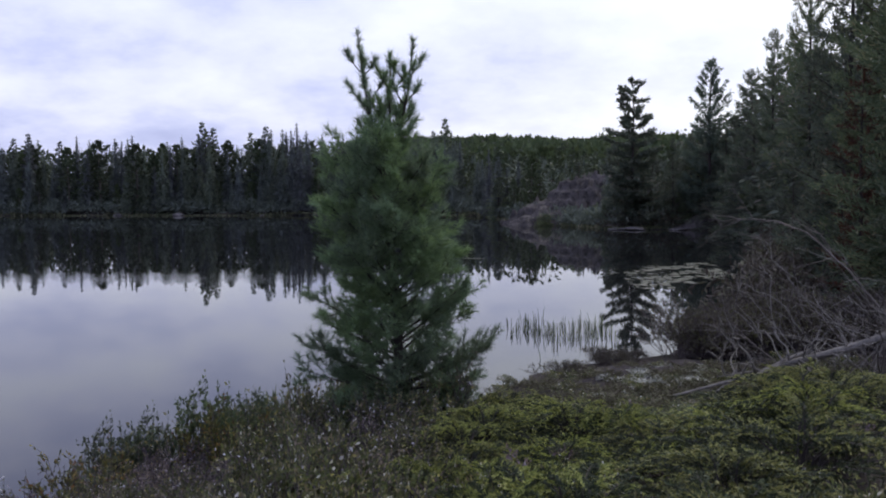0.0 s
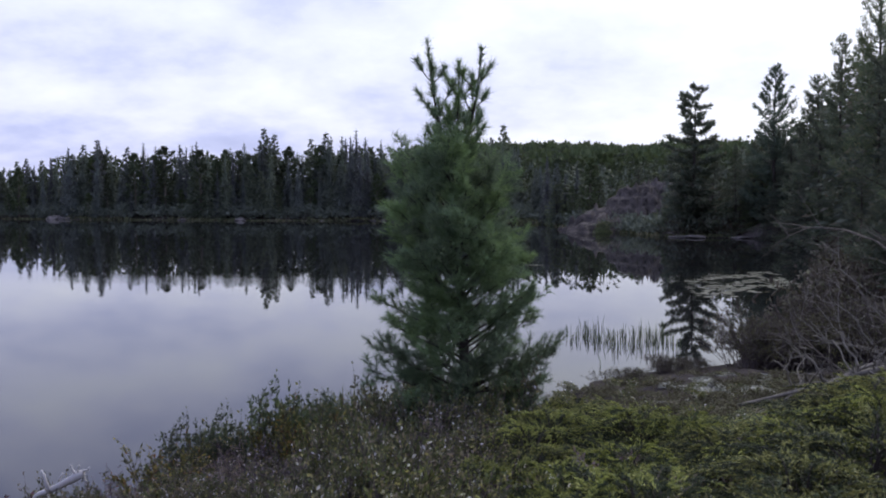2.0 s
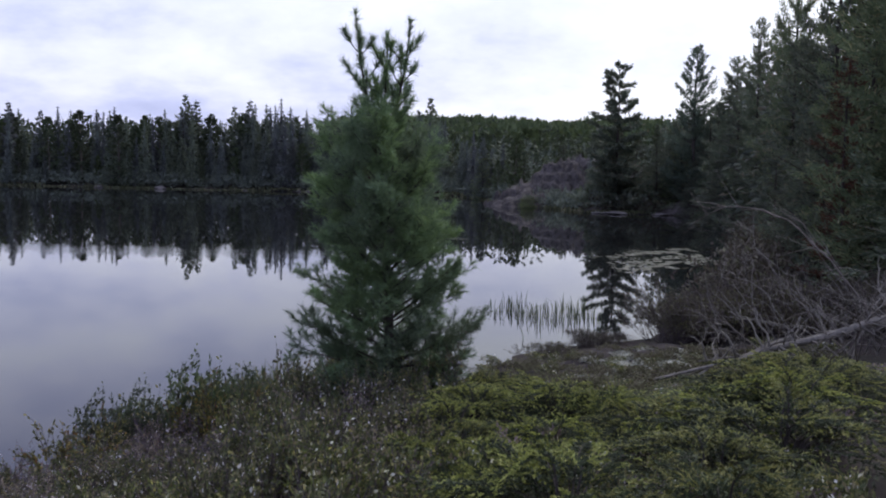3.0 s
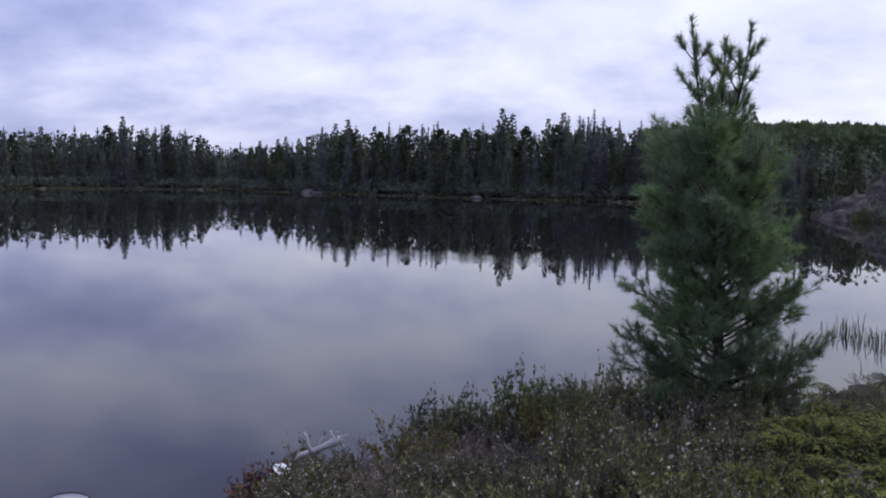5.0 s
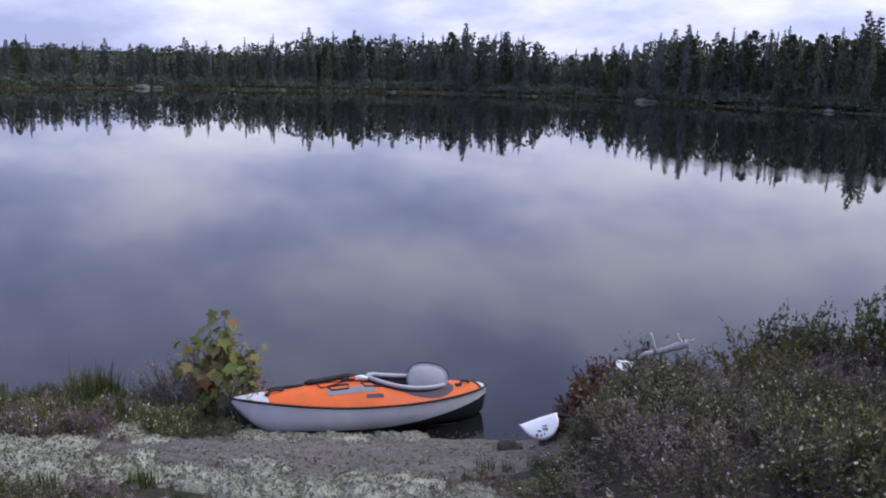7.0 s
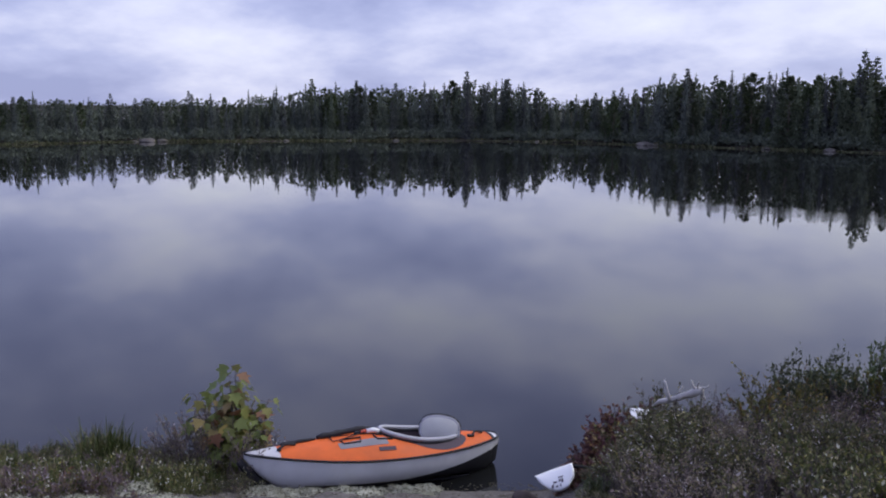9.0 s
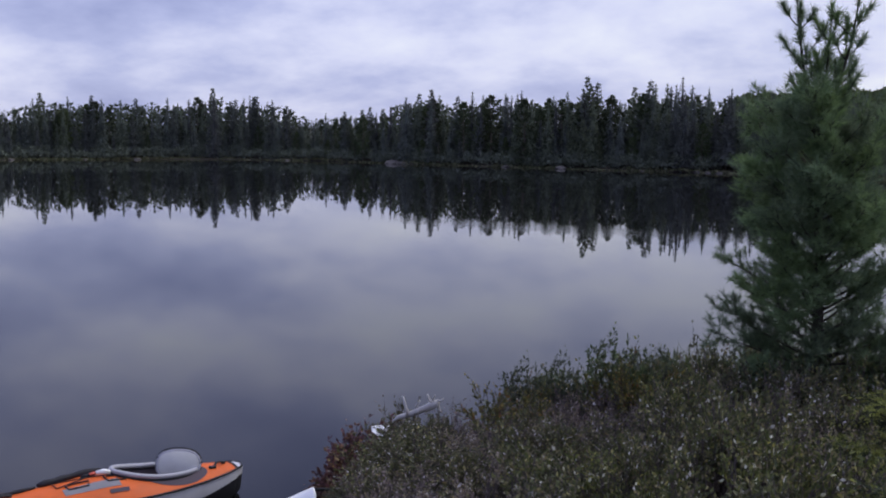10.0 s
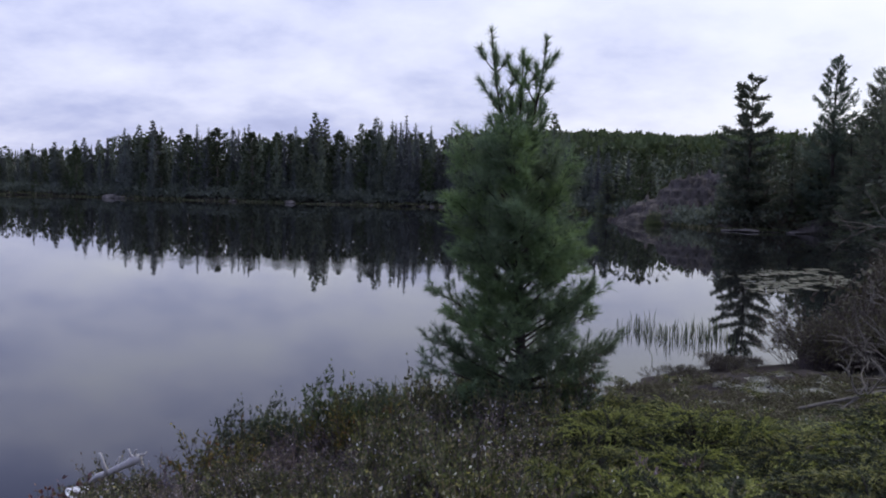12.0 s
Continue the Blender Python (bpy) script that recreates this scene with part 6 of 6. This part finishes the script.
    for k in range(n):
        a = 2 * math.pi * k / n
        lens = max(0.0, 1 - ((abs(math.degrees(math.atan2(math.sin(a), math.cos(a)))) - 62) / 58) ** 2)
        for s in (1.0, 1.0 + 0.20 * lens, 1.0 + 0.40 * lens):
            sy = s * (1.0 + 0.10 * lens * (s > 1))
            x, y = c0 * L + ca * s * math.cos(a), cb * sy * math.sin(a)
            y = max(-0.97 * half(x / L), min(0.97 * half(x / L), y))
            v.append((x, y, deck_z(x / L, y) + 0.005))
    for k in range(n):
        a, b = k * 3, ((k + 1) % n) * 3
        f += [(a, a + 1, b + 1, b), (a + 1, a + 2, b + 2, b + 1)]
    part("cockpit_apron", Buf().add(v, f).mesh("cockpit_apron", DARK_PATCH, True), t, "dark fabric round the cockpit")
    # piping along the sheer
    for s in (-1, 1):
        part("piping", Buf().tube([(u * L, s * (half(u) + 0.006), sheer(u) + 0.004) for u in us], 0.013, 6).mesh("piping", BLACK, True), t, "black seam piping")
    # stem strips at both ends
    part("bow_strip", Buf().tube([(u * L - 0.045, 0, keel(u) - 0.03) for u in np.linspace(0.0, 0.17, 12)], np.linspace(0.035, 0.095, 12), 8).mesh("bow_strip", BLACK, True), t, "black rubber strip under the bow")
    part("stern_strip", Buf().tube([(L + 0.006 - 0.022 * k, 0, 0.37 - 0.055 * k) for k in range(8)], np.linspace(0.03, 0.06, 8), 8).mesh("stern_strip", BLACK, True), t, "black rubber strip at the stern")
    part("keel_strip", Buf().tube([(u * L, -0.20, keel(u) - 0.004) for u in np.linspace(0.26, 0.9, 20)], 0.018, 6).mesh("keel_strip", BLACK, True), t)
    # coaming
    n = 48
    ring = []
    for k in range(n + 1):
        a = 2 * math.pi * k / n
        x, y = c0 * L + (ca + 0.01) * math.cos(a), (cb + 0.01) * math.sin(a)
        ring.append((x, y, 0.7 * deck_z(x / L, 0) + 0.3 * deck_z(x / L, y) + 0.012 + 0.028 * max(0, -math.cos(a)) ** 2))
    part("coaming", Buf().tube(ring, 0.025, 10).mesh("coaming", GREY_TRIM, True), t, "grey padded cockpit rim")
    part("coaming_tape", Buf().tube([(x, y * 1.02, z - 0.035) for x, y, z in ring], 0.022, 8).mesh("coaming_tape", BLACK, True), t)
    # cockpit floor and inner walls
    v, f = [], []
    n = 40
    for k in range(n):
        a = 2 * math.pi * k / n
        x, y = c0 * L + ca * math.cos(a), cb * math.sin(a)
        v += [(x, y, deck_z(x / L, y)), (x, y * 1.05, 0.09)]
    for k in range(n):
        f.append((2 * k, 2 * ((k + 1) % n), 2 * ((k + 1) % n) + 1, 2 * k + 1))
    b = Buf().add(v, f)
    b.f.append(tuple(2 * k + 1 for k in range(n)))
    part("cockpit_liner", b.mesh("cockpit_liner", DARK_PATCH), t)

    # seat: base pad and upright back rest
    def pad(w, h, thick, mtx, name, material, parent, label=""):
        bm = bmesh.new()
        n, rows = 36, [(-0.5, 0.90), (-0.30, 1.0), (0.30, 1.0), (0.5, 0.90)]
        rings = []
        for dz, s in rows:
            ring_ = []
            for k in range(n):
                a = 2 * math.pi * k / n
                c, sn = math.cos(a), math.sin(a)
                e = 0.55 if sn < 0 else 0.85
                ring_.append(bm.verts.new(mtx @ Vector((abs(c) ** 0.8 * (1 if c > 0 else -1) * w / 2 * s, abs(sn) ** e * (1 if sn > 0 else -1) * h / 2 * s, dz * thick))))
            rings.append(ring_)
        for r0, r1 in zip(rings, rings[1:]):
            for k in range(n):
                bm.faces.new((r0[k], r0[(k + 1) % n], r1[(k + 1) % n], r1[k]))
        bm.faces.new(rings[-1])
        bm.faces.new(list(reversed(rings[0])))
        bmesh.ops.recalc_face_normals(bm, faces=bm.faces)
        return part(name, from_bmesh(bm, name, material), parent, label)

    seat = pad(0.42, 0.40, 0.10, pose(c0 * L + 0.05, 0, 0.17, 0, 0, 90), "seat", GREY_SEAT, t, "padded grey seat")
    mb = Matrix.Translation((c0 * L + 0.27, 0, 0.525)) @ Matrix.Rotation(radians(58), 4, "Z") @ Matrix(((0, 0.2, -0.98), (-1, 0, 0), (0, 0.98, 0.2))).to_4x4()
    back = pad(0.46, 0.29, 0.055, mb, "backrest", GREY_SEAT, t, "rounded grey backrest with dark piping")
    rim = []
    for k in range(41):
        a = 2 * math.pi * k / 40
        c, sn = math.cos(a), math.sin(a)
        e = 0.55 if sn < 0 else 0.85
        rim.append(mb @ Vector((abs(c) ** 0.8 * (1 if c > 0 else -1) * 0.233, abs(sn) ** e * (1 if sn > 0 else -1) * 0.148, 0.010)))
    part("edge_piping", Buf().tube(rim, 0.014, 8).mesh("edge_piping", GREY_TRIM, True), back)
    part("edge_binding", Buf().tube([p + mb.to_3x3() @ Vector((0, 0.012, -0.026)) for p in rim], 0.021, 8).mesh("edge_binding", BLACK, True), back, "black edge binding")
    # deck patches, cords, handles and gear
    deck_strip("deck_patch", 0.32, 0.50, 0.004, GREY_PATCH, -0.62, -0.34, False, label="grey reinforcement patch", m_=6)
    for u0 in (0.335, 0.46):
        pts = []
        for u, y in [(u0, -0.18), (u0 + 0.005, -0.42), (u0 + 0.065, -0.44), (u0 + 0.075, -0.22), (u0 + 0.01, -0.18)]:
            yy = y * half(u)
            pts.append((u * L, yy, deck_z(u, yy) + 0.012))
        part("bungee_cord", Buf().tube(pts, 0.009, 5).mesh("bungee_cord", BLACK, True), t)
    for (u0, y0), (u1, y1) in [((0.31, -0.2), (0.52, 0.25)), ((0.31, 0.25), (0.52, -0.2)), ((0.50, -0.30), (0.60, -0.62)), ((0.31, -0.2), (0.31, 0.25))]:
        pts = []
        for s in np.linspace(0, 1, 9):
            u = u0 + (u1 - u0) * s
            y = (y0 + (y1 - y0) * s) * half(u)
            pts.append((u * L, y, deck_z(u, y) + 0.010))
        part("bungee_cord", Buf().tube(pts, 0.006, 5).mesh("bungee_cord", BLACK, True), t)
    for u0, label in ((0.115, "black bow carry handle"), (0.872, "black stern carry handle")):
        pts = []
        for s in np.linspace(0, 1, 9):
            u, y = u0 + 0.06 * s, (-0.40 + 0.5 * s + 0.08 * math.sin(6.28 * s)) * half(u0)
            pts.append((u * L, y, deck_z(u, y) + 0.008 + 0.03 * math.sin(math.pi * s)))
        part("carry_handle", Buf().tube(pts, 0.015, 6).mesh("carry_handle", BLACK, True), t, label)
        for p in (pts[0], pts[-1]):
            part("handle_mount", Buf().tube([Vector(p) - Vector((0, 0, 0.008)), Vector(p) + Vector((0, 0, 0.014))], 0.026, 8).mesh("handle_mount", BLACK, True), t)
    # plain maker's mark on the deck side
    deck_strip("maker_mark", 0.455, 0.52, 0.009, DARK_PATCH, -0.80, -0.70, False, m_=3)
    # small hull drain and valve caps
    part("valve_cap", Buf().tube([(0.86 * L, -0.1, deck_z(0.86, -0.1)), (0.86 * L, -0.1, deck_z(0.86, -0.1) + 0.02)], 0.03, 12).mesh("valve_cap", BLACK, True), t)
    return m, L, deck_z, half


km, kL, kdeck, khalf = kayak()


def gear_roll(u, y, length, r, seed):
    """A slack black roll of cloth strapped on the fore deck."""
    r2 = np.random.default_rng(seed)
    pts, rad = [], []
    for s in np.linspace(0, 1, 9):
        uu = u + s * length / kL
        yy = y * khalf(uu)
        pts.append(km @ Vector((uu * kL, yy, kdeck(uu, yy) + r * 0.7)))
        rad.append(r * (0.55 if s in (0, 1) else 1) * r2.uniform(0.75, 1.15))
    o = new("gear_roll", Buf().tube(pts, rad, 9).mesh("gear_roll", BLACK, True))
    tagged(o, "slack black roll of gear lying on the kayak deck", "gear bag", "kayak gear")


gear_roll(0.27, 0.36, 0.66, 0.036, 1)
gear_roll(0.13, 0.30, 0.42, 0.022, 2)
gear_roll(0.40, 0.10, 0.14, 0.022, 3)
tp = km @ Vector((0.445 * kL, 0.0, kdeck(0.445, 0) + 0.035))
bt = Buf()
bt.tube([tp, tp + km.to_3x3() @ Vector((0.07, -0.02, 0.012)), tp + km.to_3x3() @ Vector((0.14, -0.03, 0.0))], [0.024, 0.030, 0.022], 8)
whistle = thing("signal_tag", Matrix.Identity(4), "white and red tag clipped on the fore deck", "tag")
part("tag", bt.mesh("tag", WHITE_PLASTIC, True), whistle)
part("clip", Buf().tube([tp - Vector((0.01, 0, 0)), tp + km.to_3x3() @ Vector((-0.06, 0.02, -0.01))], 0.016, 8).mesh("clip", RED_TAG, True), whistle)

# ---- the paddle in the shrubs ----


def paddle():
    a, b = Vector((-4.46, 6.29, 1.12)), Vector((-4.46, 7.42, 1.31))
    t = thing("kayak_paddle", Matrix.Translation(a), "white-bladed black-shafted paddle lying in the shrubs", "paddle")

    def blade(c, toward, L, W, name, cut=1.0):
        """A spooned lop-sided blade: one edge straight, the other bellied; toward runs from shaft to tip."""
        x = toward.normalized()
        n = (Vector((0, 0, 4.2)) - c).normalized() + Vector((0, 0, 0.9))
        n = (n - x * n.dot(x)).normalized()
        y = n.cross(x)
        if y.z > 0:
            y, n = -y, -n
        mt = Matrix((x, y, n)).transposed().to_4x4()
        mt.translation = c - a
        bm = bmesh.new()
        nu, nv = 20, 8
        for side in (1, -1):
            g = []
            for i in range(nu + 1):
                s = i / nu
                w = W * float(np.interp(s, [0, 0.05, 0.25, 0.45, 0.62, 0.78, 0.9, 1.0], [0.34, 0.60, 0.95, 1.02, 0.93, 0.70, 0.40, 0.02]))
                row = []
                for j in range(nv + 1):
                    q = j / nv
                    top = -0.05 * W * math.sin(math.pi * s)
                    edge_ = 0.0 if j in (0, nv) or i in (0, nu) else 0.005
                    row.append(bm.verts.new(mt @ Vector((s * L, top + q * w, 0.04 * (s - 0.5) ** 2 - 0.05 * (q - 0.5) ** 2 + side * edge_))))
                g.append(row)
            for i in range(nu):
                for j in range(nv):
                    fc = (g[i][j], g[i + 1][j], g[i + 1][j + 1], g[i][j + 1])
                    bm.faces.new(fc if side > 0 else tuple(reversed(fc)))
        bmesh.ops.remove_doubles(bm, verts=bm.verts, dist=0.0004)
        bmesh.ops.recalc_face_normals(bm, faces=bm.faces)
        o = part(name, from_bmesh(bm, name, WHITE_PLASTIC), t, "white plastic blade")
        # dark plain shapes of the maker's print
        face = 0.011 if n.dot(Vector((0, 0, 4.2)) - c) > 0 else -0.011
        r2 = np.random.default_rng(7)
        for k in range(9):
            sx, sy = L * r2.uniform(0.34, 0.62), W * r2.uniform(0.35, 0.80)
            w_, h_ = r2.uniform(0.010, 0.030), r2.uniform(0.012, 0.036)
            q = [mt @ Vector((sx + i * w_ / 2, sy + j * h_ / 2, face - 0.05 * (sy / W - 0.5) ** 2)) for i, j in ((-1, -1), (1, -0.6), (1, 1), (-0.6, 1))]
            part("print", Buf().add([list(p) for p in q], [(0, 1, 2, 3)]).mesh("print", DARK_PATCH), o)
        return o

    ax = (b - a).normalized()
    blade(Vector((-4.47, 6.28, 1.13)), Vector((-0.28, -0.20, -0.15)), 0.365, 0.235, "blade")
    blade(Vector((-4.52, 7.36, 1.36)), Vector((0.6, 0.52, -0.05)), 0.22, 0.13, "blade")
    part("shaft", Buf().tube([Vector((0, 0, -0.02)), (b - a) * 0.5 + Vector((0, 0, -0.32)), b - a - Vector((0, 0, 0.03))], 0.016, 8).mesh("shaft", BLACK, True), t, "black paddle shaft")


paddle()
